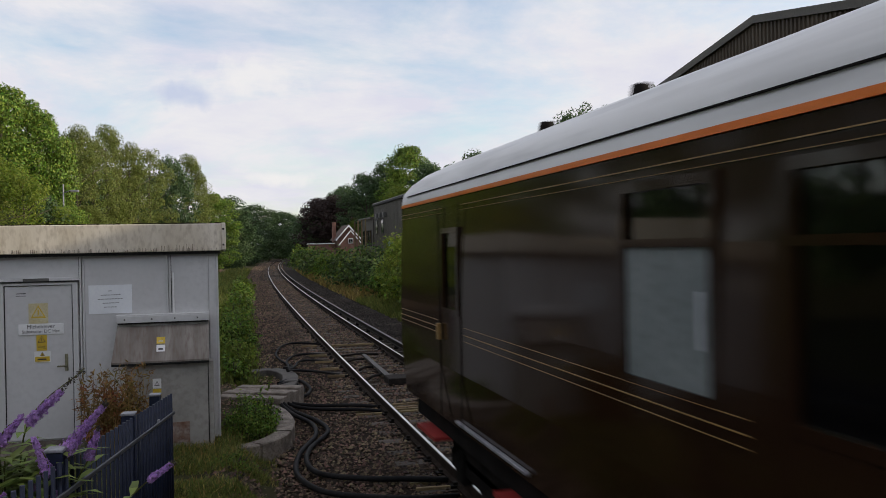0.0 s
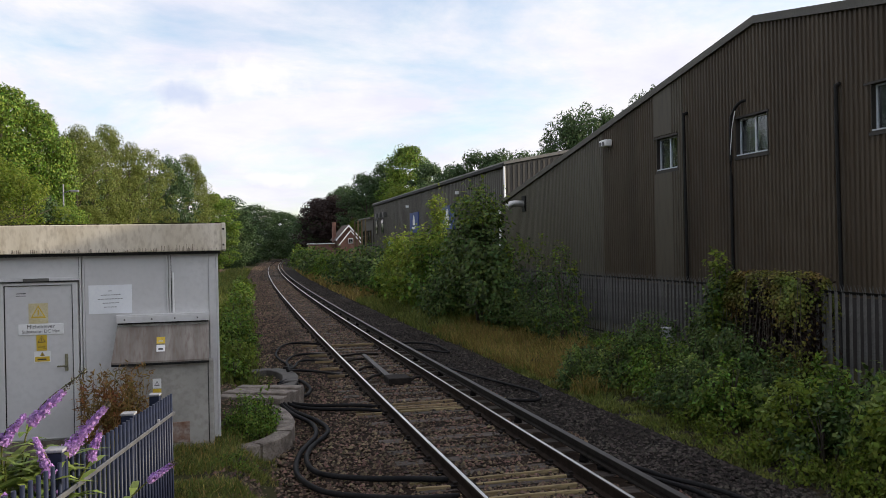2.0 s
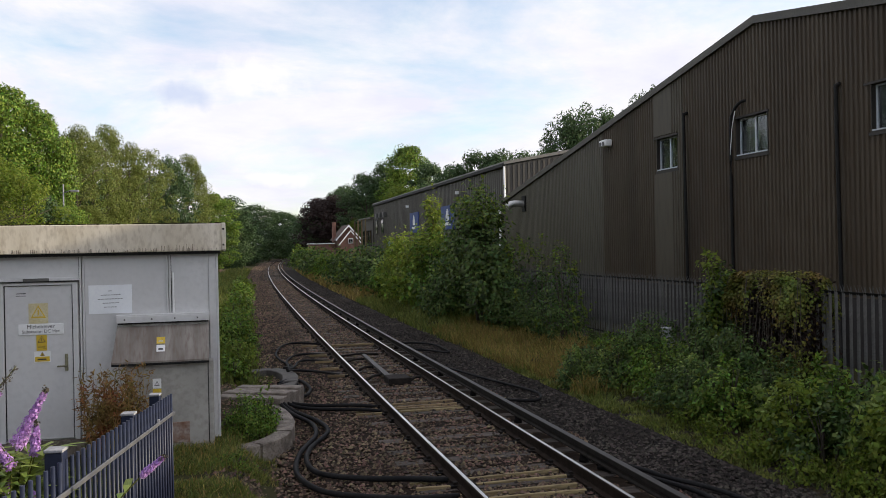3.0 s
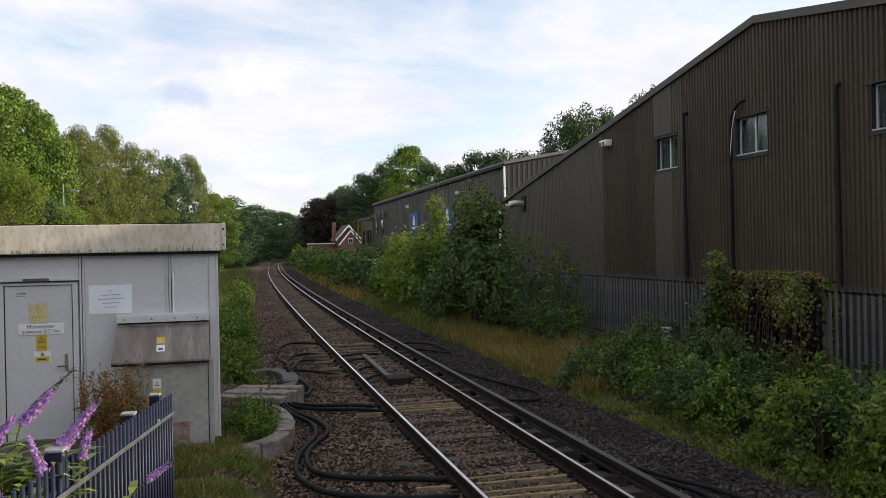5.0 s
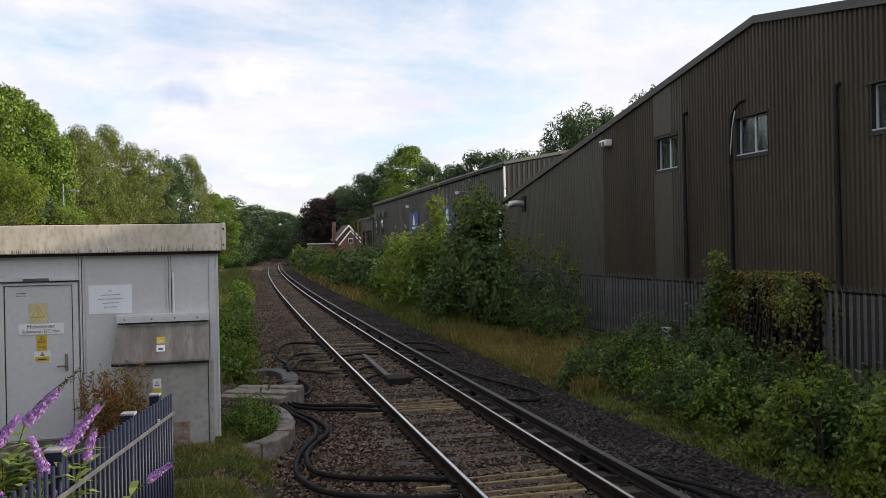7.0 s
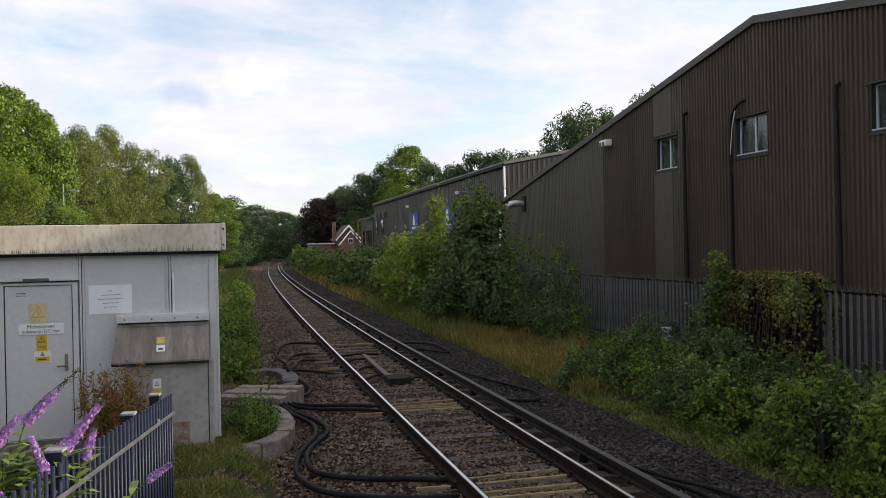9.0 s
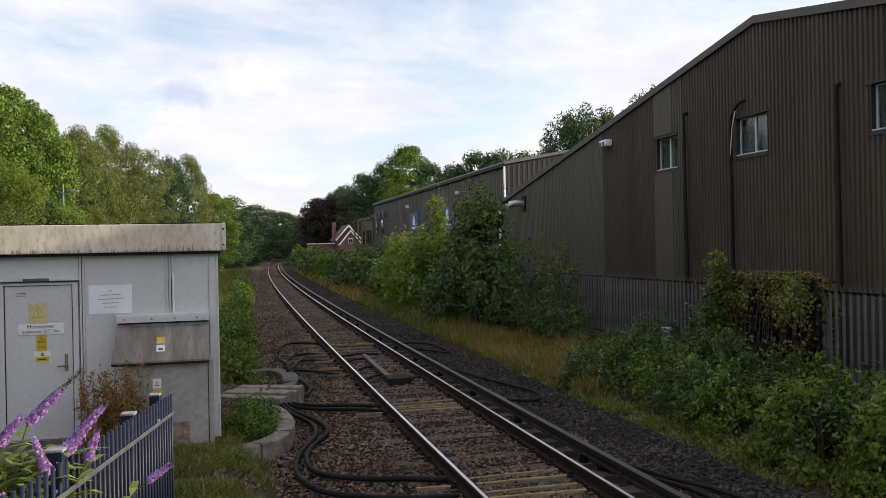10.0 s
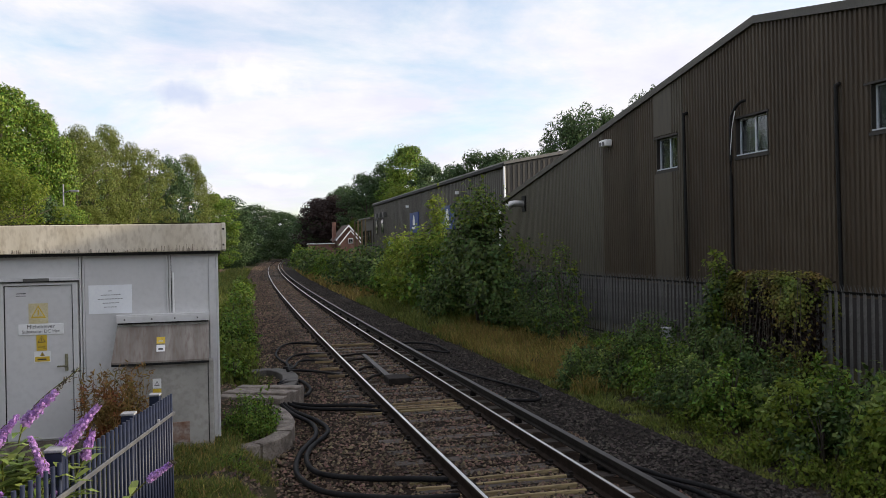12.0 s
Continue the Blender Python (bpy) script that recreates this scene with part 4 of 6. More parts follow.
    # door
    door = part("door", boxed(-2.86, -2.03, HY - 0.005, HY + 0.03, 0.42, 2.485, 0.006), M["hut"], root, "grey steel door with warning signs")
    bm = bmesh.new()
    for a in ((-2.94, -2.87, 0.4, 2.525), (-2.02, -1.95, 0.4, 2.525), (-2.87, -2.02, 2.49, 2.525)):
        box(bm, a[0], a[1], HY - 0.03, HY + 0.03, a[2], a[3], 0.005)
    part("door_frame", bm, M["hut"], root)
    bm = bmesh.new()
    for a in ((-2.87, -2.86, 0.42, 2.49), (-2.03, -2.02, 0.42, 2.49), (-2.86, -2.03, 2.485, 2.49)):
        box(bm, a[0], a[1], HY - 0.007, HY + 0.02, a[2], a[3])
    part("door_gap", bm, M["gap"], root)
    part("hood_gap", boxed(-3.0, -1.93, HY - 0.05, HY - 0.002, 2.533, 2.544), M["gap"], root)
    for x in (-1.935, -0.745):
        part("seam", boxed(x - 0.004, x + 0.004, HY - 0.004, HY + 0.03, 0.42, top - 0.04), M["gap"], root)
    part("door_hood", boxed(-3.0, -1.93, HY - 0.06, HY, 2.545, 2.59, 0.006), M["hut"], root)
    part("name_strip", boxed(-2.62, -2.3, HY - 0.075, HY - 0.06, 2.545, 2.585), M["galv"], root)
    h = part("handle_plate", boxed(-2.13, -2.09, HY - 0.02, HY - 0.006, 1.33, 1.56, 0.005), M["brass"], door, "dull brass lock plate")
    bm = bmesh.new()
    tube(bm, [(-2.11, HY - 0.02, 1.4), (-2.11, HY - 0.06, 1.4), (-2.22, HY - 0.065, 1.4)], 0.011, 8)
    part("lever", bm, M["brass"], h, "steel lever handle")
    bars([(-2.72, -2.6, 2.38, 2.39), (-2.72, -2.6, 2.35, 2.355)], HY - 0.006, M["ink"], door, "stencil_mark")
    # signs on the door
    s1 = part("warning_sign", boxed(-2.57, -2.33, HY - 0.012, HY - 0.006, 1.98, 2.25), M["fadedyellow"], door, "sun-bleached warning sign")
    triangle(-2.45, 2.13, 0.19, HY - 0.012, M["yellow"], s1, M["fadedyellow"])
    s2 = part("name_sign", boxed(-2.7, -2.14, HY - 0.016, HY - 0.006, 1.83, 1.975, 0.004), M["white"], door, "white name sign with black letters")
    words("Micheldever", 0.07, pose(-2.42, HY - 0.018, 1.938, 90), M["ink"], s2)
    words("Substation DC Hut", 0.06, pose(-2.42, HY - 0.018, 1.873, 90), M["ink"], s2)
    s3 = part("warning_sign", boxed(-2.48, -2.35, HY - 0.012, HY - 0.006, 1.615, 1.825), M["yellow"], door, "amber electrical warning sign")
    triangle(-2.415, 1.765, 0.1, HY - 0.012, M["ink"], s3, M["yellow"])
    bars([(-2.46, -2.37, 1.66, 1.67), (-2.4, -2.36, 1.645, 1.65)], HY - 0.012, M["ink"], s3)
    s4 = part("warning_sign", boxed(-2.51, -2.31, HY - 0.012, HY - 0.006, 1.46, 1.605), M["white"], door, "white and yellow danger sign")
    part("yellow_band", boxed(-2.5, -2.32, HY - 0.014, HY - 0.011, 1.47, 1.535), M["yellow"], s4)
    triangle(-2.41, 1.568, 0.06, HY - 0.012, M["ink"], s4, M["yellow"])
    bars([(-2.47, -2.36, 1.49, 1.51)], HY - 0.014, M["ink"], s4)
    # paper notice
    n = part("notice", boxed(-1.82, -1.265, HY - 0.008, HY - 0.001, 2.08, 2.47), M["paper"], root, "white notice sheet with lines of print")
    for z, w in ((2.385, 0.05), (2.33, 0.24), (2.275, 0.32), (2.22, 0.2), (2.165, 0.16)):
        spec, x = [], -1.5425 - w / 2
        while x < -1.5425 + w / 2:
            q = rng.uniform(0.02, 0.05)
            spec.append((x, min(x + q, -1.5425 + w / 2 + 0.01), z, z + 0.008))
            x += q + 0.008
        bars(spec, HY - 0.008, M["ink"], n)
    # lean-to cable box
    cab = part("cable_box", boxed(-1.32, -0.27, HY - 0.32, HY - 0.005, 0.2, 1.5, 0.008), M["box_grey"], root, "grey cable box with a sloping lid")
    part("box_post", boxed(-0.262, -0.2, HY - 0.3, HY - 0.022, 0.25, 1.4), M["box_grey"], cab)
    V = [(x, y, z + d) for d in (0, 0.03) for x, y, z in ((-1.44, HY - 0.06, 1.95), (-0.25, HY - 0.06, 1.95), (-0.25, HY - 0.4, 1.42), (-1.5, HY - 0.4, 1.42))]
    part("lid", poly_mesh("lid", V, [(0, 1, 2, 3), (7, 6, 5, 4), (0, 4, 5, 1), (1, 5, 6, 2), (2, 6, 7, 3), (3, 7, 4, 0)], M["stainlid"]), None, cab, "rust-stained sloping lid")
    bm = bmesh.new()
    box(bm, -1.46, -0.24, HY - 0.14, HY - 0.003, 2.0, 2.06, 0.006)
    box(bm, -1.46, -0.24, HY - 0.15, HY - 0.135, 1.95, 2.04, 0.003)
    part("hinge_cover", bm, M["hut"], cab)
    part("lid_flange", boxed(-1.44, -0.26, HY - 0.118, HY - 0.062, 1.9, 1.928), M["scuffed"], cab, "scuffed bare-metal strip above the lid")
    # dark strip painted as the shadow along the lid's lower edge
    part("lid_edge", boxed(-1.5, -0.25, HY - 0.41, HY - 0.395, 1.395, 1.425), M["gap"], cab, "dark strip painted as the shadow under the lower edge")
    # thin black strip painted as the shade under the hinge cover
    part("hinge_gap", boxed(-1.44, -0.26, HY - 0.152, HY - 0.12, 1.93, 1.948), M["gap"], cab)
    part("box_gap", boxed(-0.272, -0.262, HY - 0.321, HY - 0.1, 0.3, 1.4), M["gap"], cab)
    for x in (-1.35, -1.0, -0.7, -0.4):
        part("bolt", boxed(x - 0.01, x + 0.01, HY - 0.16, HY - 0.148, 1.985, 2.005), M["galv"], cab)
    tilt = pose(-0.88, HY - 0.255, 1.66, -32.7)
    for z0, z1, mm in ((0.0, 0.1, "yellow"), (-0.12, -0.02, "white")):
        bm = box(bmesh.new(), -0.055, 0.055, -0.012, 0.0, z0, z1, m=tilt)
        l = part("warning_label", bm, M[mm], cab)
        bm = box(bmesh.new(), -0.03, 0.03, -0.014, -0.012, z0 + 0.025, z0 + 0.05, m=tilt)
        part("print", bm, M["ink"] if mm == "white" else M["fadedyellow"], l)
    l = part("warning_label", boxed(-0.99, -0.88, HY - 0.327, HY - 0.321, 1.07, 1.2), M["white"], cab)
    triangle(-0.935, 1.135, 0.07, HY - 0.327, M["ink"], l, M["white"])
    part("warning_label", boxed(-0.99, -0.88, HY - 0.327, HY - 0.321, 0.98, 1.065), M["yellow"], cab)
    part("rust_plate", boxed(-0.78, -0.52, HY - 0.335, HY - 0.322, 0.32, 0.6, 0.004), M["rust"], cab, "rusted blank plate")


hut()


# ---- woods ----
KIND = {
    "a": ("ash_tree", "leaf_a", "full green ash tree on the cutting side", 0.21, 105, 300, 0.45, 0.25),
    "b": ("birch_tree", "leaf_b", "tall feathery yellow-green birch on the cutting side", 0.15, 120, 210, 0.4, 0.19),
    "c": ("oak_tree", "leaf_c", "dark green oak with a dense uneven crown", 0.28, 95, 160, 0.5, 0.26),
    "d": ("copper_beech", "leaf_d", "dark purple copper beech with a rounded crown", 0.36, 120, 110, 0.5, 0.27),
    "e": ("lime_tree", "leaf_e", "light green young tree in the sun", 0.24, 100, 140, 0.5, 0.28),
    "o": ("oak_tree", "leaf_c", "dark open-crowned oak behind the warehouse", 0.24, 110, 140, 0.6, 0.25),
}
MODELS = {}


def grow(kind, variant, label):
    """A model tree 10 m high and 3 m in half width, made once for each kind and variant."""
    name, leaf, lab, size, clumps, per, shape, lump = KIND[kind]
    return tree(name, 100 * ord(kind) + variant, 10.0, 3.0, 0.2 if kind != "o" else 3.2, size * 0.75, M[leaf], label, clumps, per, shape, lump)


def stand(x, y, top, half, kind, rng, group):
    base = lie(x - TRACK - bend(y), y) - 0.2
    m = Matrix.LocRotScale((x, y, base), Euler((0, 0, rng.uniform(0, 6.28))), (half / 3.0, half / 3.0, (top - base) / 10.0))
    v = rng.randrange(3 if kind in "abc" else 1)
    if (kind, v) not in MODELS:
        t = MODELS[kind, v] = grow(kind, v, KIND[kind][2])
        t.matrix_world = m
    else:
        src = MODELS[kind, v]
        keep = src.matrix_basis.copy()
        src.matrix_basis = Matrix()
        t = copy_thing(src, m)
        src.matrix_basis = keep
    tagged(t, group=group)


def woods():
    rng = random.Random(21)
    # the cutting side to the west, in the order in which the line passes it
    for x, y, top, half, k in ((-17.0, 64.3, 15.4, 4.5, "a"), (-15.6, 68.0, 15.7, 4.2, "a"), (-14.3, 69.8, 15.0, 3.6, "a"), (-13.8, 71.7, 14.2, 2.6, "a"), (-13.4, 55.5, 9.3, 3.0, "e"),
                               (-14.3, 82.1, 14.0, 3.2, "c"), (-12.3, 77.5, 14.2, 3.4, "b"), (-11.6, 83.5, 14.2, 3.2, "b"), (-11.0, 87.5, 15.7, 3.4, "b"), (-9.3, 89.1, 14.2, 3.5, "b"),
                               (-8.0, 97.0, 14.7, 3.8, "b"), (-6.2, 104.8, 14.3, 3.6, "c")):
        stand(x, y, top, half, k, rng, "trees on the west side of the cutting")
    for x, y, top, half, k in ((-11.3, 53.0, 8.0, 2.7, "e"), (-13.9, 53.5, 6.8, 2.2, "e"), (-10.2, 59.5, 6.2, 2.0, "a")):
        stand(x, y, top, half, k, rng, "trees on the west side of the cutting")
    # further on, where the line curves away
    for x, y, top, half, k in ((-4.6, 112.7, 15.7, 3.8, "b"), (-3.3, 116.5, 13.4, 3.0, "b"), (-1.6, 129.5, 11.7, 4.0, "a"), (0.4, 144.4, 12.1, 5, "c"), (2.8, 169.6, 11.3, 5, "c"),
                               (6.4, 204.8, 14.0, 7, "c"), (11.9, 244.7, 14.7, 7, "c"), (19.0, 294.5, 16.4, 8, "c"), (26.9, 333.8, 16.4, 8, "c"), (39.0, 402.9, 16.3, 9, "c"),
                               (62.3, 479.6, 17.7, 11, "c"), (-16.5, 93.0, 13.0, 4.0, "c"), (-12.5, 103.0, 13.0, 4.5, "c"), (-9.5, 113.0, 13.0, 4.5, "c")):
        stand(x, y, top, half, k, rng, "trees on the west side of the cutting")
    # lower growth at the foot of them
    for i in range(20):
        y = 50 + i * 8.5
        stand(TRACK + bend(y) - 16.0 - max(0, 110 - y) * 0.01 + rng.uniform(-0.8, 0.8), y, rng.uniform(5.5, 9.0), rng.uniform(2.4, 3.6), rng.choice("abac" if y < 130 else "c"), rng, "trees on the west side of the cutting")
    for i in range(44):
        y = 88 + i * 6.5
        stand(TRACK + bend(y) - 16.5 + rng.uniform(-0.8, 0.8), y, rng.uniform(3.0, 6.0), rng.uniform(2.8, 3.8), "c", rng, "trees on the west side of the cutting")
    # unseen trees added past the station, to darken what the coach side mirrors
    for i in range(9):
        stand(-19 + rng.uniform(-2, 1), -40 + i * 11, rng.uniform(13, 16), rng.uniform(4.2, 5.2), "c", rng, "trees on the west side of the cutting")
    # east side
    for x, y, top, half, k in ((20.0, 186.0, 14.2, 5.6, "d"), (22.9, 184.6, 14.7, 5.2, "d"), (25.5, 174.0, 9.4, 2.0, "e"), (28.0, 173.5, 18.7, 6, "c"), (32.9, 177.4, 21.4, 6, "c"),
                               (36.2, 168.3, 24.0, 7.5, "a"), (37.5, 155.6, 19.2, 5.5, "c"), (24.0, 115.7, 12.1, 4.5, "e"), (32.5, 120.7, 15.2, 4.5, "c"), (34.0, 115.2, 16.6, 4.5, "c"),
                               (36.8, 112.4, 16.4, 5, "c")):
        stand(x, y, top, half, k, rng, "trees behind the warehouses")
    # behind the sheds and at the far end
    for x, y, top, half, k in ((38.2, 105.9, 15.5, 4.5, "c"), (38.6, 98.5, 14.8, 4.5, "c"), (29.3, 69.9, 13.8, 2.6, "o"), (31.2, 69.4, 15.1, 3.2, "o"), (34.1, 70.8, 14.8, 2.6, "o"),
                               (28.5, 52.6, 13.5, 1.8, "o"), (20.0, 190, 12, 6, "c"), (27, 215, 13, 7, "c"), (33, 260, 14, 8, "c"), (48, 310, 15, 9, "c")):
        stand(x, y, top, half, k, rng, "trees behind the warehouses")
    # a wood added on the outside of the curve, hidden behind nearer trees, to keep the sun off the line
    for i in range(22):
        y = 200 + i * 11
        stand(0.112 * y + 3.5 + rng.uniform(0, 3), y, rng.uniform(17, 20.5), rng.uniform(5.5, 7.0), "c", rng, "trees behind the warehouses")
        if i % 2:
            stand(0.112 * y + 15 + rng.uniform(0, 5), y, rng.uniform(18, 22), rng.uniform(6, 8), "c", rng, "trees behind the warehouses")
    # the head of the valley, where line and trees close the view
    for i in range(9):
        y = 395 + i * 12
        stand(TRACK + bend(y) - 14 + 3.4 * i, y, rng.uniform(9, 13), rng.uniform(6, 8), "c", rng, "trees on the west side of the cutting")


woods()


# ---- scrub beside the line ----
def shrub(seed, x, y, top, half, leaf, material, label, count=1.0, shape=0.35, base=None, name="bush", tips=None, group="bushes along the fence", wide=1.0):
    """A bush: several leaning stems and leaf clumps down to the ground."""
    rng = np.random.default_rng(seed)
    z = lie(x - TRACK - bend(y), y) if base is None else base
    root = empty(name, pose(x, y, z))
    tagged(root, label, "bush", group)
    h = top - z
    for _ in range(6):
        bm = bmesh.new()
        a, k = rng.uniform(0, 6.28), half * rng.uniform(0.15, 0.6)
        tube(bm, [(0.05 * math.cos(a), 0.05 * math.sin(a), -0.1), (k * 0.5 * math.cos(a), k * 0.5 * math.sin(a), h * 0.45), (k * math.cos(a), k * math.sin(a), h * 0.85)], 0.012 + h * 0.006, 5, 0.004)
        part("stem", bm, M["bark"], root)
    total = int(min(15000, (15.0 + 6.0 * count) * half * h * math.sqrt(wide) / (leaf * leaf)))
    per = 34
    n = max(14, total // per)
    # arching stems from the foot to a ragged dome, leaves thicker towards their ends
    a, rho = rng.uniform(0, 6.28, n), np.sqrt(rng.uniform(0.0, 1.0, n))
    peak = 1 + 0.16 * np.sin(2 * a + seed) + 0.1 * np.sin(5 * a + 2.1 * seed)
    end = np.stack((half * rho * np.cos(a), half * wide * rho * np.sin(a), h * np.clip((1 - (0.82 - 0.3 * shape) * rho ** 2.2) * peak * rng.uniform(0.45, 1.0, n) ** 0.55, 0.08, 1.0)), -1)
    foot = end * np.array((0.35, 0.55, 0.0)) * rng.uniform(0.3, 1.1, n)[:, None]
    knee = foot * 0.45 + end * 0.55
    knee[:, 2] = end[:, 2] * rng.uniform(0.75, 1.12, n)
    whorl = rng.uniform(0.05, 1.0, (n, 4)) ** 0.6
    t = np.clip(np.take_along_axis(whorl, rng.integers(0, 4, (n, per)), 1) + rng.normal(0, 0.03, (n, per)), 0, 1)[..., None]
    P = foot[:, None] * (1 - t) ** 2 + knee[:, None] * 2 * t * (1 - t) + end[:, None] * t * t
    P = P + rng.normal(0, 1, P.shape) * (leaf * (0.5 + 0.6 * t))
    P[..., 2] = np.maximum(P[..., 2], 0.01)
    D = P * np.array((1.0 / half, 1.0 / (half * wide), 0.75 / h)) + rng.normal(0, 0.25, P.shape)
    D = (D / (np.linalg.norm(D, axis=2, keepdims=True) + 1e-6)).reshape(-1, 3)
    P = P.reshape(-1, 3)
    Q = [leaves(rng, P, D, leaf, 0.62, 0.5)]
    # long shoots that break the outline, with larger young leaves
    pts = []
    for _ in range(int(5 + 5 * abs(count))):
        k = rng.integers(n)
        b0, ln = end[k], rng.uniform(0.1, 0.26) * (0.5 + 0.35 * h)
        b1 = b0 + np.array((rng.normal(0, 0.25) * ln, rng.normal(0, 0.25) * ln, ln))
        u = rng.uniform(0.1, 1, 16)[:, None]
        pts.append(b0 * (1 - u) + b1 * u)
    P2 = np.concatenate(pts)
    D2 = rng.normal(0, 1, P2.shape)
    D2 /= np.linalg.norm(D2, axis=1, keepdims=True)
    young = leaves(rng, P2, D2, leaf * 1.15, 0.5)
    if tips:
        # upper leaves repeated in the tip colour, painting sun on the bush top
        k = (P[:, 2] > h * 0.7) & (rng.uniform(0, 1, len(P)) < 0.5)
        young = np.concatenate((young, leaves(rng, P[k] + (0, 0, leaf * 0.5), D[k], leaf)))
        ob = part("young_leaves", quads_mesh("young_leaves", young, M[tips]), None, root, "yellow-green shoots, and upper leaves coloured lighter as if sunlit")
        tagged(ob, kind="stuff")
    else:
        Q.append(young)
    part("foliage", quads_mesh("foliage", np.concatenate(Q), M[material]), None, root)
    return root


MOVERS = []


def ivy_block():
    """Ivy that has wrapped a stretch of the fence: hanging stems and a close coat of small leaves, thinner low down."""
    rng = np.random.default_rng(50)
    root = empty("ivy", pose(9.3, 12.85, 0.35))
    tagged(root, "square block of ivy turning red over the fence", "ivy", "bushes along the fence")
    hx, hy, top = 0.5, 1.08, 2.0
    n = 26000
    d = rng.normal(0, 1, (n, 3))
    d /= np.linalg.norm(d, axis=1, keepdims=True)
    p = np.sign(d) * np.abs(d) ** 0.42 * rng.uniform(0.86, 1.03, n)[:, None]
    bulge = 1 + 0.1 * np.sin(7 * p[:, 1] + 3 * p[:, 2]) + 0.08 * np.sin(11 * p[:, 2] + 4 * p[:, 0])
    P = np.stack((p[:, 0] * hx * bulge, p[:, 1] * hy * (1 - 0.04 * bulge), 1.0 + p[:, 2] * 1.0 * (0.96 + 0.05 * bulge)), -1)
    keep = rng.uniform(0, 1, n) < np.clip(0.35 + 0.9 * (P[:, 2] - 0.4) / top, 0.3, 1)
    hole = ((P[:, 1] - 0.25) / 0.55) ** 2 + ((P[:, 2] - 0.75) / 0.32) ** 2 < 1
    keep &= ~(hole & (P[:, 0] < 0))
    P, d = P[keep], d[keep]
    part("foliage", quads_mesh("foliage", leaves(rng, P, d, 0.058, 0.75, 0.9), M["ivy"]), None, root)
    # very dark leaves fill the core, painting the shade inside the ivy
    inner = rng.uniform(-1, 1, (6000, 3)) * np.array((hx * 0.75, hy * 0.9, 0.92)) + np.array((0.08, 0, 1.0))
    part("inner_leaves", quads_mesh("inner_leaves", leaves(rng, inner, rng.normal(0, 1, inner.shape), 0.085, 0.7, 0.9), M["leaf_d"]), None, root, "dark inner leaves coloured for the shade inside the ivy")
    for _ in range(36):
        y, x = rng.uniform(-hy, hy) * 0.97, -hx * rng.uniform(0.75, 0.98)
        z = rng.uniform(1.2, 1.95)
        part("vine", tube(bmesh.new(), [(x * 0.9, y, z), (x * 1.02, y + rng.normal(0, 0.06), z * 0.55), (x * 0.95, y + rng.normal(0, 0.1), rng.uniform(0.0, 0.3))], 0.006, 4, 0.003), M["bark"], root)


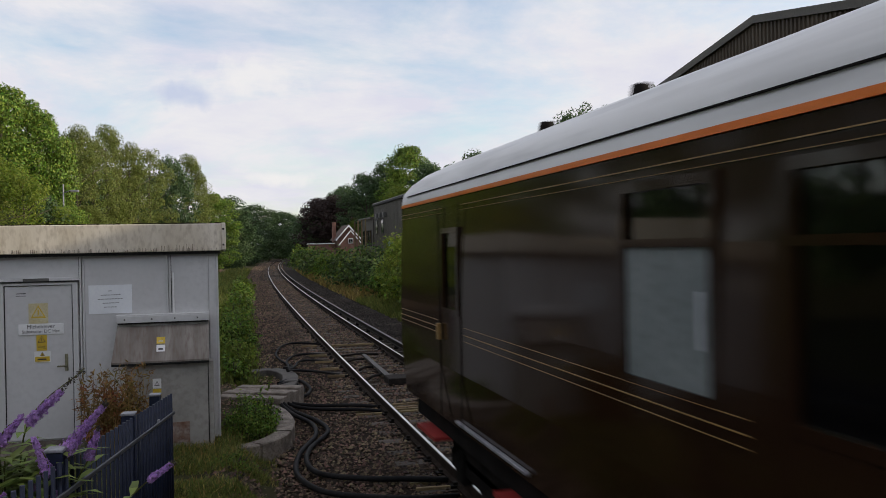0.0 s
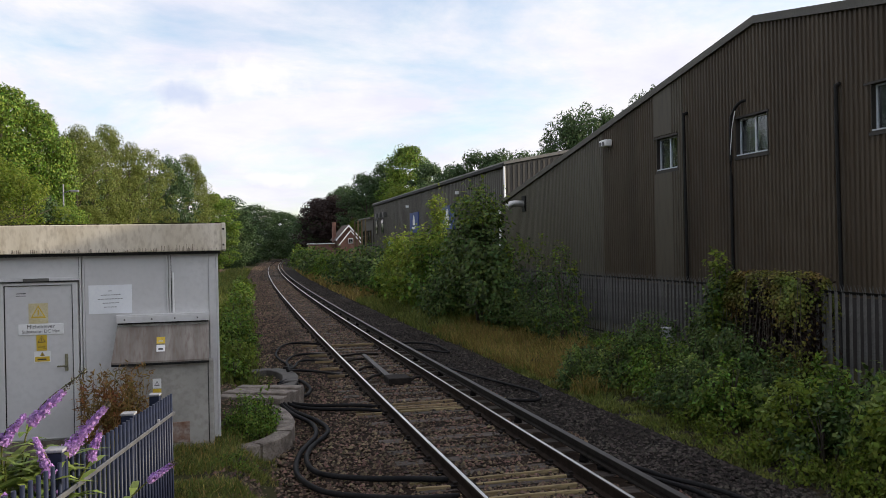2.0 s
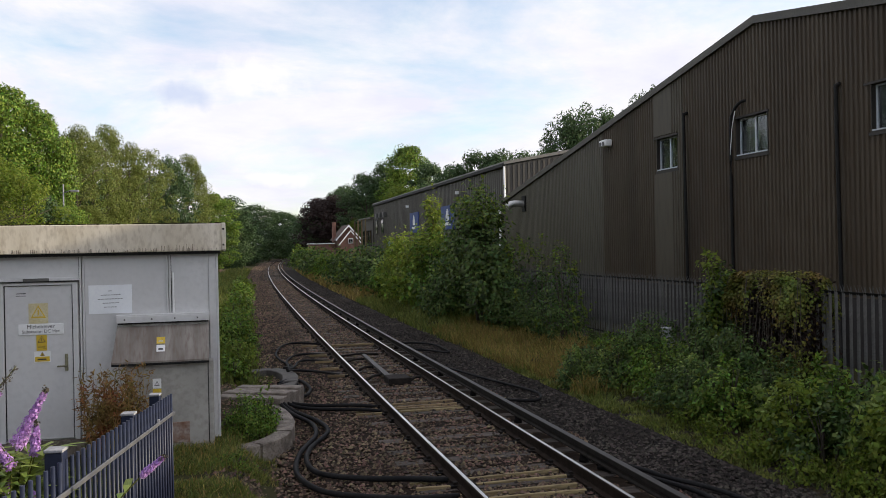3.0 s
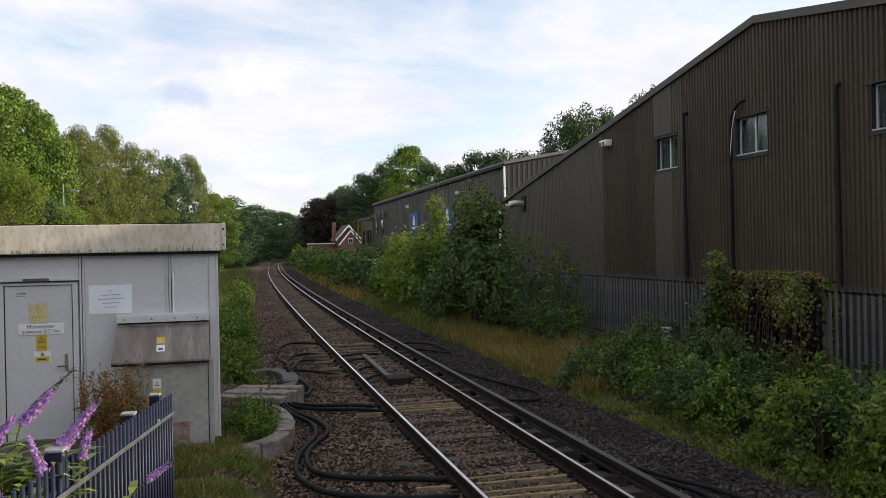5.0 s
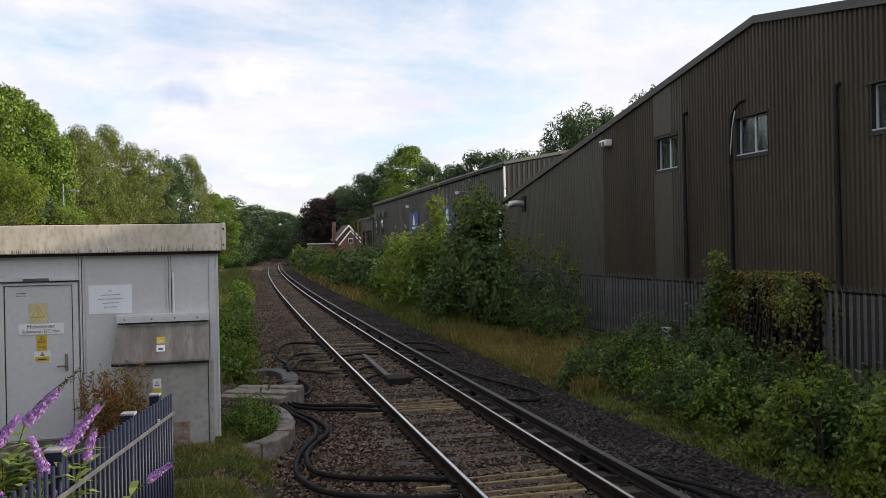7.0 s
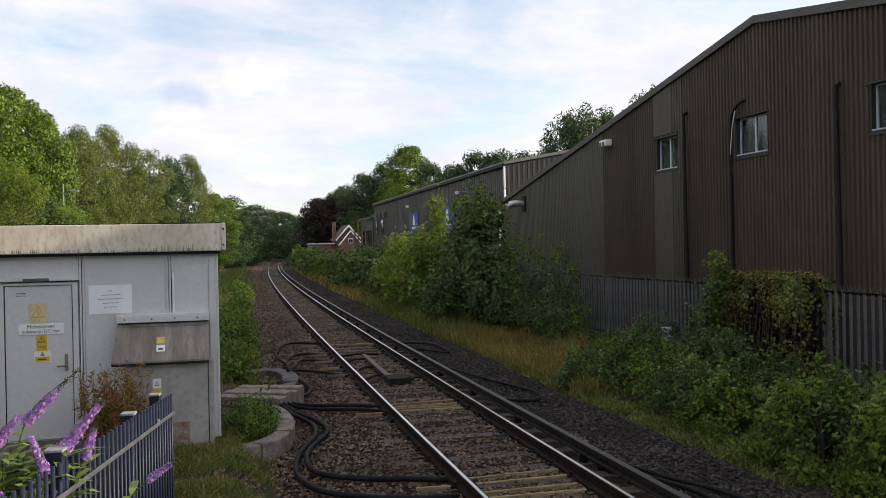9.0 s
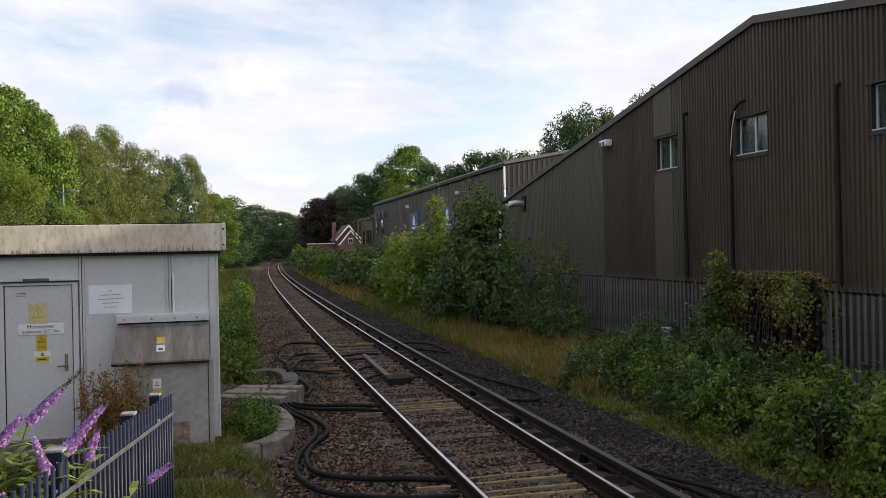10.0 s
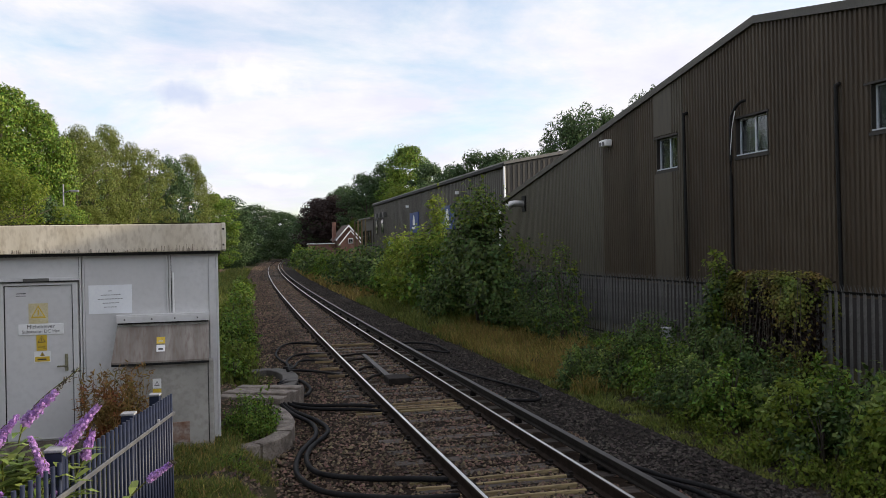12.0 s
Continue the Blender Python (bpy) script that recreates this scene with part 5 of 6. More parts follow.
def scrub():
    r = random.Random(5)
    # tall saplings before the grey shed
    shrub(1, 8.3, 27.5, 4.95, 1.35, 0.15, "leaf_f", "tall dark sycamore bush with light tips", 1.6, 0.7, tips="leaf_e", wide=2.1)
    MOVERS.append(shrub(2, 9.5, 38.2, 5.85, 0.45, 0.14, "leaf_e", "slender light green sapling", 1.4, 0.2, tips="leaf_e", wide=1.5))
    for i, (x, y, top, half) in enumerate(((9.3, 36.9, 3.7, 0.9), (9.2, 40.3, 3.6, 1.1), (9.0, 42.8, 3.3, 1.1), (9.0, 45.6, 3.6, 1.1))):
        shrub(11 + i, x, y, top, half, 0.15, "leaf_e", "sunlit yellow-green sycamore scrub by the fence", 1.2, 0.5, tips="leaf_e", wide=1.2)
    shrub(3, 8.2, 31.5, 2.6, 1.2, 0.13, "leaf_f", "dark green bush by the line", 1.2)
    shrub(4, 8.5, 22.4, 3.15, 0.85, 0.085, "leaf_f", "dark elder bush with pale shoots before the fence", -1.2, 0.2, tips="leaf_e", wide=1.1)
    shrub(6, 8.5, 20.7, 2.9, 0.7, 0.085, "leaf_f", "dark elder bush with pale shoots before the fence", -1.2, 0.2, tips="leaf_e", wide=1.1)
    shrub(5, 8.4, 24.6, 2.1, 0.8, 0.1, "leaf_f", "dark green bush by the line", 1.0)
    for i, (y, top, half) in enumerate(((35.5, 3.6, 1.5), (38.5, 3.2, 1.5), (41.5, 3.9, 1.5), (45, 3.1, 1.6), (49, 2.9, 1.7), (53, 3.2, 1.7), (58, 2.7, 1.8), (63, 2.9, 1.8), (69, 2.6, 1.9),
                                         (76, 2.8, 2.0), (84, 2.6, 2.0), (93, 2.9, 2.2), (103, 2.8, 2.2), (114, 3.2, 2.5), (126, 3.2, 2.5), (140, 3.6, 3))):
        shrub(20 + i, 8.3 + bend(y) + r.uniform(-0.3, 0.3), y, top, half, 0.14 + y * 0.0016, "leaf_e" if i in (1, 2) else r.choice(("leaf_f", "leaf_f", "leaf_a")), "green scrub at the foot of the cutting", 1.0, 0.35, tips="leaf_e" if i % 3 == 0 else None)
    # ivy over the fence
    ivy_block()
    shrub(51, 9.05, 14.3, 2.35, 0.6, 0.085, "leaf_f", "dark ivy growing over the fence", 1.6, 0.75, name="ivy", wide=1.25)
    MOVERS.append(shrub(52, 9.0, 14.15, 2.75, 0.3, 0.09, "leaf_e", "thin light green sapling rising from the ivy", 0.5, 0.4, name="sapling"))
    # low brambles and buddleia seedlings
    spots = ((8.0, 17.5, 0.85, 0.7), (7.6, 15.9, 0.95, 0.75), (8.3, 15.6, 1.3, 0.8), (7.9, 14.4, 1.25, 0.8), (8.5, 14.0, 1.5, 0.7), (7.6, 13.0, 1.15, 0.8), (8.3, 12.6, 1.45, 0.8), (7.6, 11.8, 1.0, 0.75),
             (8.2, 11.4, 1.2, 0.7), (7.7, 10.5, 1.1, 0.75), (8.4, 10.4, 1.25, 0.75), (7.5, 9.4, 1.15, 0.75), (8.3, 9.3, 1.3, 0.75), (7.7, 8.3, 1.2, 0.8), (8.5, 8.1, 1.3, 0.8), (8.9, 16.8, 1.1, 0.7), (7.4, 17.2, 0.6, 0.5),
             (7.0, 16.4, 0.7, 0.45), (8.9, 20.0, 0.8, 0.7), (8.9, 18.4, 0.9, 0.7))
    for i, (x, y, top, half) in enumerate(spots):
        top, half = 0.3 + (top - 0.3) * r.uniform(0.65, 1.15), half * r.uniform(0.7, 1.05)
        m = ("leaf_f", "leaf_f", "leaf_a", "leaf_e")[(i * 7) % 4] if y < 11 else ("leaf_f", "leaf_f", "leaf_f", "leaf_a")[(i * 5) % 4]
        shrub(70 + i, x, y, top, half, 0.085 if y < 11 else 0.065, m, "low green bramble bush at the edge of the ballast", 1.0, 0.45, tips="leaf_g" if i % 4 == 1 else None)
    for i, (x, y, top, half) in enumerate(((7.2, 8.3, 0.3, 0.45), (6.95, 9.2, 0.22, 0.4), (6.9, 10.2, 0.2, 0.4), (7.0, 11.3, 0.22, 0.35), (7.05, 7.4, 0.3, 0.45), (7.3, 12.4, 0.25, 0.35))):
        shrub(150 + i, x, y, top, half, 0.055, "leaf_e", "bright green creeping leaves along the ballast edge", 0.6, 0.4, name="creeper", group="creepers along the ballast")
    shrub(160, 7.45, 9.9, 0.98, 0.5, 0.085, "leaf_e", "yellow-green maple seedling among the brambles", 0.8, 0.5, tips="leaf_e")
    # between hut and line
    for i, (x, y, top, half) in enumerate(((0.15, 19.5, 1.15, 0.5), (0.2, 21.5, 1.35, 0.55), (0.1, 23.8, 1.6, 0.6), (0.25, 26.5, 1.55, 0.6), (0.3, 30, 1.6, 0.65), (0.45, 34, 1.5, 0.65), (0.4, 39, 1.5, 0.7),
                                            (0.7, 45, 1.4, 0.7), (0.9, 52, 1.3, 0.7), (1.2, 60, 1.1, 0.7), (1.2, 70, 1.0, 0.8), (0.1, 17.9, 0.7, 0.35))):
        shrub(100 + i, x, y, 0.25 + (top - 0.25) * (1.0 if i % 2 else 0.8), half, 0.06 + y * 0.001, "leaf_a" if i % 3 else "leaf_e", "weedy green bush beside the hut", 0.9, 0.4, group="weeds beside the hut", tips="leaf_e" if i in (4, 6, 8) else None)
    shrub(130, 0.25, 12.75, 0.78, 0.42, 0.035, "leaf_a", "clump of green weeds inside the kerb", 1.2, 0.4, group="weeds beside the hut", base=0.1)
    shrub(131, 0.5, 13.4, 0.7, 0.3, 0.05, "leaf_a", "clump of green weeds inside the kerb", 0.8, 0.4, group="weeds beside the hut", base=0.1)
    shrub(132, 0.05, 10.9, 0.38, 0.3, 0.028, "leaf_a", "low green weeds in rough grass", 0.8, 0.3, group="weeds beside the hut", base=0.1)


scrub()


def willowherb():
    """Reddish seeded stems before the hut."""
    rng = np.random.default_rng(77)
    root = empty("willowherb", pose(-1.42, 11.55, 0.25))
    tagged(root, "reddish brown willowherb gone to seed before the hut", "weed")
    bm = bmesh.new()
    P, D = [], []
    for _ in range(95):
        a, k = rng.uniform(0, 6.28), math.sqrt(rng.uniform(0, 1)) * 0.4
        x, y, h = k * math.cos(a), k * math.sin(a), rng.uniform(0.6, 1.25)
        lean = rng.normal(0, 0.08, 2)
        tip = (x + lean[0], y + lean[1], h)
        tube(bm, [(x * 0.7, y * 0.7, 0), (x, y, h * 0.5), tip], 0.005, 4, 0.002)
        t = rng.uniform(0.12, 1.0, 70)[:, None]
        P.append(np.array((x * 0.7, y * 0.7, 0)) * (1 - t) + np.array(tip) * t + rng.normal(0, 0.012, (70, 3)))
        d = rng.normal(0, 1, (70, 3))
        D.append(d / np.linalg.norm(d, axis=1, keepdims=True))
    tagged(part("stalk", bm, M["rust_plant"], root), kind="stuff")
    part("foliage", quads_mesh("foliage", leaves(rng, np.concatenate(P), np.concatenate(D), 0.075, 0.24), M["rust_plant"]), None, root)


willowherb()


def blades(rng, x0, x1, y0, y1, n, h, material, name, label, lean=0.35, width=0.006, ground_z=None):
    """Grass: single bent blades."""
    x, y = rng.uniform(x0, x1, n), rng.uniform(y0, y1, n)
    patch = np.array([noise.noise((a * 1.3, b * 1.3, 3)) for a, b in zip(x, y)])
    k = patch > -0.25
    x, y, patch = x[k], y[k], patch[k]
    n = len(x)
    bx = x + 0.000204 * y * y
    z = np.array([lie(a - TRACK, b) for a, b in zip(x, y)]) if ground_z is None else np.full(n, ground_z)
    P = np.stack((bx, y, z - 0.02), -1)
    H = h * rng.uniform(0.4, 1.15, n) * (0.75 + 0.6 * np.clip(patch, -0.3, 0.6))
    a = rng.uniform(0, 6.28, n)
    side = np.stack((np.cos(a), np.sin(a), np.zeros(n)), -1) * (width * rng.uniform(0.7, 1.4, n))[:, None]
    L = rng.normal(0, lean, (n, 2)) * H[:, None]
    mid = P + np.stack((L[:, 0] * 0.35, L[:, 1] * 0.35, H * 0.6), -1)
    tip = P + np.stack((L[:, 0], L[:, 1], H), -1)
    Q = np.concatenate((np.stack((P - side, P + side, mid + side * 0.8, mid - side * 0.8), 1), np.stack((mid - side * 0.8, mid + side * 0.8, tip + side * 0.15, tip - side * 0.15), 1)))
    ob = new(name, quads_mesh(name, Q, M[material]))
    tagged(ob, label, "grass", kind="stuff")


def grasses():
    rng = np.random.default_rng(9)
    blades(rng, 6.7, 8.6, 15.5, 29, 13000, 0.5, "straw", "dry_grass", "yellow dry grass between ballast and fence", 0.3, 0.008)
    blades(rng, 6.7, 8.8, 15.5, 27, 4500, 0.42, "grass", "mixed_grass", "green grass among the dry stalks", 0.4, 0.009)
    blades(rng, 6.6, 8.8, 26, 48, 9000, 0.5, "grass", "green_grass", "green grass at the foot of the scrub", 0.35, 0.014)
    blades(rng, 6.5, 9.2, 6.5, 20, 26000, 0.18, "grass", "verge_grass", "short green weeds along the ballast edge", 0.5, 0.012)
    blades(rng, -1.9, 0.6, 6.5, 12.9, 36000, 0.15, "grass", "hut_grass", "rough green and straw grass before the hut", 0.5, 0.006)
    blades(rng, -1.6, 0.65, 6.5, 12.8, 5000, 0.2, "straw", "hut_grass_dry", "dry stalks among the grass before the hut", 0.4, 0.004)
    blades(rng, 0.0, 0.9, 17, 20.5, 2500, 0.22, "grass", "trough_grass", "green grass by the cable trough", 0.5, 0.008)
    blades(rng, -0.3, 0.55, 17.5, 45, 5000, 0.45, "grass", "tall_grass", "tall green grass between hut and line", 0.3, 0.009)
    blades(rng, -0.3, 0.7, 20, 75, 6000, 0.5, "grass", "path_grass", "green grass beside the line", 0.4, 0.016)
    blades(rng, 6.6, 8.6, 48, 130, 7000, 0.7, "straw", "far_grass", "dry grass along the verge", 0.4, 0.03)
    blades(rng, -2.9, 0.3, 40, 118, 9000, 0.8, "grass", "cess_grass", "rough green growth between the tracks", 0.45, 0.03)


grasses()


# ---- railing at the platform end ----
def railing():
    root = empty("railing")
    tagged(root, "dark blue steel railing with flat-topped posts", "railing")
    a, b = Vector((-0.955, 4.05, 0)), Vector((-0.5, 7.92, 0))
    way = (b - a) / (b - a).length
    n = 36
    bm = bmesh.new()
    tube(bm, [(0, 0, 0), (0, 0, 1.3)], 0.0115, 8)
    bar = bpy.data.meshes.new("bar")
    bm.to_mesh(bar)
    bm.free()
    bar.materials.append(M["navy"])
    for i in range(-6, n + 1):
        p = a + way * ((b - a).length * i / n)
        t = i / n
        o = new("bar", bar)
        o.parent = root
        o.matrix_world = pose(p.x, p.y, 1.85 - 0.21 * t - 1.3)
    rz = math.degrees(math.atan2(way.y, way.x))
    L = (b - a).length
    drop = math.degrees(math.atan2(0.21, L))
    for z, m in ((1.68, "navy_worn"), (0.75, "navy")):
        r = boxed(-0.8, L + 0.03, -0.028, -0.014, -0.015, 0.015, 0.004)
        o = part("rail", r, M[m], root, "flat rail with worn paint" if z > 1 else "")
        o.matrix_world = pose(a.x, a.y, z, 0, drop, rz)
    for i, (x, y, top, w) in enumerate(((-0.902, 4.91, 1.855, 0.046), (-0.709, 6.55, 1.73, 0.045), (-0.61, 7.63, 1.686, 0.042))):
        post = part("post", boxed(-w, w, -w, w, 0.0, top - 0.01, 0.004), M["navy"], root)
        post.matrix_world = pose(x, y, 0, 0, 0, rz)
        c = part("cap", boxed(-w - 0.004, w + 0.004, -w - 0.004, w + 0.004, top - 0.008, top + 0.01, 0.004), M["cap"], post, "grey metal cap")
    part("bracket", boxed(-0.57, -0.55, 7.25, 7.29, 1.5, 1.54), M["cap"], root)


railing()


# ---- concrete troughs and kerb ----
def bend_stones(parent, pts, w, top, per, material="concrete"):
    """Curved kerb stones, each a bent block of several steps with a narrow joint between."""
    line = spline(pts, 4)
    rng = random.Random(12)
    for i in range(0, len(line) - 1, per):
        run = line[i:i + per + 1]
        if len(run) < 2:
            continue
        z1 = top + rng.uniform(-0.015, 0.01)
        V, F = [], []
        for k, p in enumerate(run):
            d = (run[min(k + 1, len(run) - 1)] - run[max(k - 1, 0)]).normalized()
            p = p + d * (0.008 if k == 0 else (-0.008 if k == len(run) - 1 else 0))
            n = Vector((-d.y, d.x, 0))
            V += [p - n * w + Vector((0, 0, -0.15)), p - n * w + Vector((0, 0, z1 - 0.015)), p - n * (w - 0.015) + Vector((0, 0, z1)),
                  p + n * (w - 0.015) + Vector((0, 0, z1)), p + n * w + Vector((0, 0, z1 - 0.015)), p + n * w + Vector((0, 0, -0.15))]
        for k in range(len(run) - 1):
            F += [(k * 6 + a, k * 6 + (a + 1) % 6, k * 6 + 6 + (a + 1) % 6, k * 6 + 6 + a) for a in range(6)]
        e = (len(run) - 1) * 6
        F += [(5, 4, 3, 2, 1, 0), tuple(e + a for a in range(6))]
        part("kerb_stone", poly_mesh("kerb_stone", V, F, M[material]), None, parent)


def trough():
    root = empty("cable_trough")
    tagged(root, "weathered concrete cable trough beside the hut", "cable trough")
    for k, (d, top, n) in enumerate(((0.0, 0.3, 2), (0.33, 0.33, 2), (0.68, 0.29, 2), (1.02, 0.31, 2))):
        for i in range(n):
            o = part("slab", boxed(0, 0.63, 0, 0.3, -0.45, 0, 0.014), M["concrete"], root)
            o.matrix_world = pose(-0.25, 15.75, top - 0.012 * ((i + k) % 2)) @ pose(0, 0, 0, 0, 0, -27) @ pose(0.64 * i - 0.03 * k, d, 0)
    # solid dark block that paints the shade in the trough's open end
    part("trough_mouth", boxed(0.86, 0.93, 15.35, 15.75, -0.1, 0.24), M["iron"], root, "solid dark block painted as the shaded open end of the trough")
    kerb = empty("kerb")
    tagged(kerb, "curved concrete kerb round a bed of weeds", "kerb")
    bend_stones(kerb, [(0.2, 15.35, 0), (0.58, 15.0, 0), (0.8, 14.4, 0), (0.86, 13.4, 0), (0.7, 12.6, 0), (0.35, 12.1, 0), (-0.1, 11.95, 0)], 0.13, 0.23, 5)
    far = empty("kerb")
    tagged(far, "dark curved concrete kerb round a grass patch", "kerb")
    bend_stones(far, [(0.35, 20.0, 0), (0.95, 20.2, 0), (1.3, 19.4, 0), (1.25, 18.2, 0), (1.0, 17.3, 0)], 0.17, 0.13, 4, "dark_concrete")


trough()


def cable(r, pts):
    """A thick cable laid in a smooth line over the ballast."""
    ob = link_mesh("power_cable", tube(bmesh.new(), spline(pts, 6), r, 8), M["cable"])
    tagged(ob, "thick black power cable lying on the ballast", "cable", "power cables")


# two long loops from the trough to the near rail
cable(0.036, [(0.9, 15.35, 0.2), (1.1, 15.0, 0.08), (1.42, 14.2, 0.05), (1.49, 13.3, 0.05), (1.12, 12.26, 0.05), (1.0, 11.5, 0.05), (1.1, 10.85, 0.05), (1.58, 10.44, 0.05), (2.17, 10.19, 0.06), (2.6, 10.12, 0.03)])
cable(0.036, [(0.85, 15.3, 0.2), (1.05, 14.8, 0.08), (1.3, 14.0, 0.05), (1.28, 13.1, 0.05), (0.95, 12.0, 0.05), (0.82, 11.0, 0.05), (0.95, 10.25, 0.05), (1.25, 9.82, 0.05), (1.93, 9.42, 0.06), (2.55, 9.42, 0.03)])
cable(0.032, [(0.9, 15.75, 0.2), (1.15, 15.7, 0.09), (1.6, 15.5, 0.06), (2.2, 15.33, 0.06), (2.6, 15.2, 0.03)])
cable(0.032, [(0.9, 15.6, 0.2), (1.2, 15.45, 0.07), (1.7, 15.15, 0.05), (2.3, 14.85, 0.06), (2.6, 14.75, 0.03)])
cable(0.034, [(1.0, 18.0, 0.12), (1.25, 18.5, 0.1), (1.52, 18.5, 0.06), (1.62, 17.5, 0.05), (1.4, 16.6, 0.06), (0.95, 16.45, 0.18)])
cable(0.03, [(0.98, 17.8, 0.12), (1.22, 18.1, 0.1), (1.42, 18.0, 0.06), (1.48, 17.4, 0.05), (1.3, 16.8, 0.06), (0.95, 16.6, 0.18)])
cable(0.03, [(2.7, 25.8, 0.04), (1.97, 26.2, 0.06), (1.51, 25.34, 0.06), (1.26, 23.48, 0.06), (1.34, 21.98, 0.06), (1.5, 21.0, 0.06), (1.3, 20.0, 0.16)])
cable(0.03, [(2.5, 23.1, 0.04), (2.12, 23.3, 0.06), (1.71, 23.0, 0.06), (1.45, 22.0, 0.06), (1.4, 20.8, 0.08), (1.25, 20.0, 0.16)])
cable(0.03, [(2.6, 21.6, 0.04), (2.1, 21.9, 0.06), (1.75, 21.8, 0.06), (1.55, 20.8, 0.06), (1.3, 19.7, 0.16)])
cable(0.03, [(2.6, 19.0, 0.04), (2.11, 19.7, 0.06), (1.63, 20.2, 0.06), (1.3, 19.5, 0.16)])
cable(0.03, [(4.7, 10.6, 0.02), (5.01, 9.79, 0.05), (5.14, 9.31, 0.05), (5.34, 8.89, 0.05), (5.51, 8.36, 0.04), (5.6, 7.6, 0.03)])
cable(0.03, [(4.6, 10.1, 0.02), (4.94, 9.38, 0.05), (5.16, 8.71, 0.05), (5.22, 8.2, 0.03), (5.25, 7.5, 0.03)])
cable(0.028, [(4.8, 19.9, 0.04), (5.06, 19.11, 0.05), (5.37, 17.46, 0.05), (5.72, 15.94, 0.05), (5.76, 15.25, 0.05), (5.5, 14.71, 0.05), (5.06, 14.88, 0.05), (4.75, 15.3, 0.04)])
cable(0.028, [(4.9, 24.9, 0.04), (5.44, 24.83, 0.05), (5.86, 24.0, 0.05), (5.8, 22.2, 0.05), (5.3, 23.0, 0.05), (4.9, 23.2, 0.04)])


def boards():
    """Weathered timber boards that guard the cables beneath the rails."""
    me = [bpy.data.meshes.new("guard_board") for _ in range(2)]
    for m, ln in zip(me, (1.26, 0.46)):
        b = boxed(-ln / 2, ln / 2, -0.024, 0.024, -0.03, 0.03, 0.006)
        b.to_mesh(m)
        b.free()
        m.materials.append(M["board"])
    rng = random.Random(6)
    for y in (10.18, 9.92, 9.5, 9.24, 15.45, 15.15, 14.9, 14.72):
        for k, x in ((0, TRACK), (1, 2.36)):
            o = new("guard_board", me[k])
            o.matrix_world = pose(x + rng.uniform(-0.03, 0.03), y + rng.uniform(-0.03, 0.03), rng.uniform(-0.022, -0.002), rng.uniform(-4, 4), rng.uniform(-1, 1), rng.uniform(-1.5, 1.5) - 1)
            tagged(o, "pale weathered timber cable guard board", "board", "cable guard boards")
    for y in (25.3, 22.95, 21.6, 20.3, 19.1):
        o = new("guard_board", me[1])
        o.matrix_world = pose(2.36 + rng.uniform(-0.04, 0.04), y, 0.04, 0, 0, rng.uniform(-6, -2) - 8)
        tagged(o, "pale weathered timber cable guard board", "board", "cable guard boards")
    o = new("guard_board", me[0])
    o.matrix_world = pose(3.6, 25.15, 0.04)
    tagged(o, "pale weathered timber cable guard board", "board", "cable guard boards")


boards()


def track_gear():
    root = empty("track_device")
    tagged(root, "dark steel arm on a box between the rails", "track equipment")
    V = [(x, y, z) for z in (0.05, 0.11) for x, y in ((3.33, 18.35), (3.46, 18.35), (3.53, 22.3), (3.43, 22.3))]
    part("arm", poly_mesh("arm", V, [(0, 3, 2, 1), (4, 5, 6, 7), (0, 1, 5, 4), (1, 2, 6, 5), (2, 3, 7, 6), (3, 0, 4, 7)], M["steel_arm"]), None, root)
    part("box", boxed(3.3, 3.78, 17.7, 18.3, -0.02, 0.13, 0.015), M["iron"], root)
    for x0, y0, x1, y1 in ((2.75, 21.2, 3.4, 21.7), (3.0, 19.9, 3.35, 20.2), (2.85, 18.2, 3.35, 18.9), (3.78, 17.9, 4.1, 18.2), (2.9, 22.7, 3.9, 22.5)):
        part("lead", tube(bmesh.new(), [(x0, y0, 0.03), ((x0 + x1) / 2, (y0 + y1) / 2, 0.08), (x1, y1, 0.06)], 0.03, 6), M["iron"], root)
    m = new("white_box", boxed_mesh("white_box", (9.15, 9.3, 16.4, 16.75, 0.4, 1.07), M["cap"]))
    tagged(m, "small white metal box before the palisade fence", "box")


def boxed_mesh(name, dims, material):
    me = bpy.data.meshes.new(name)
    b = boxed(*dims, bevel=0.015)
    b.to_mesh(me)
    b.free()
    me.materials.append(material)
    return me


track_gear()


def lamp_post():
    root = empty("street_lamp", pose(-10.7, 62.6, 0))
    tagged(root, "pale grey lamp post among the trees", "street lamp")
    part("pole", tube(bmesh.new(), [(0, 0, -0.5), (0, 0, 5), (0, 0, 7.7)], 0.055, 8, 0.045), M["cap"], root)
    part("arm", tube(bmesh.new(), [(0, 0, 7.1), (0.4, 0, 7.25), (0.7, 0, 7.25)], 0.03, 6), M["cap"], root)
    part("lantern", boxed(0.45, 1.0, -0.14, 0.14, 7.15, 7.3, 0.03), M["cap"], root)


lamp_post()


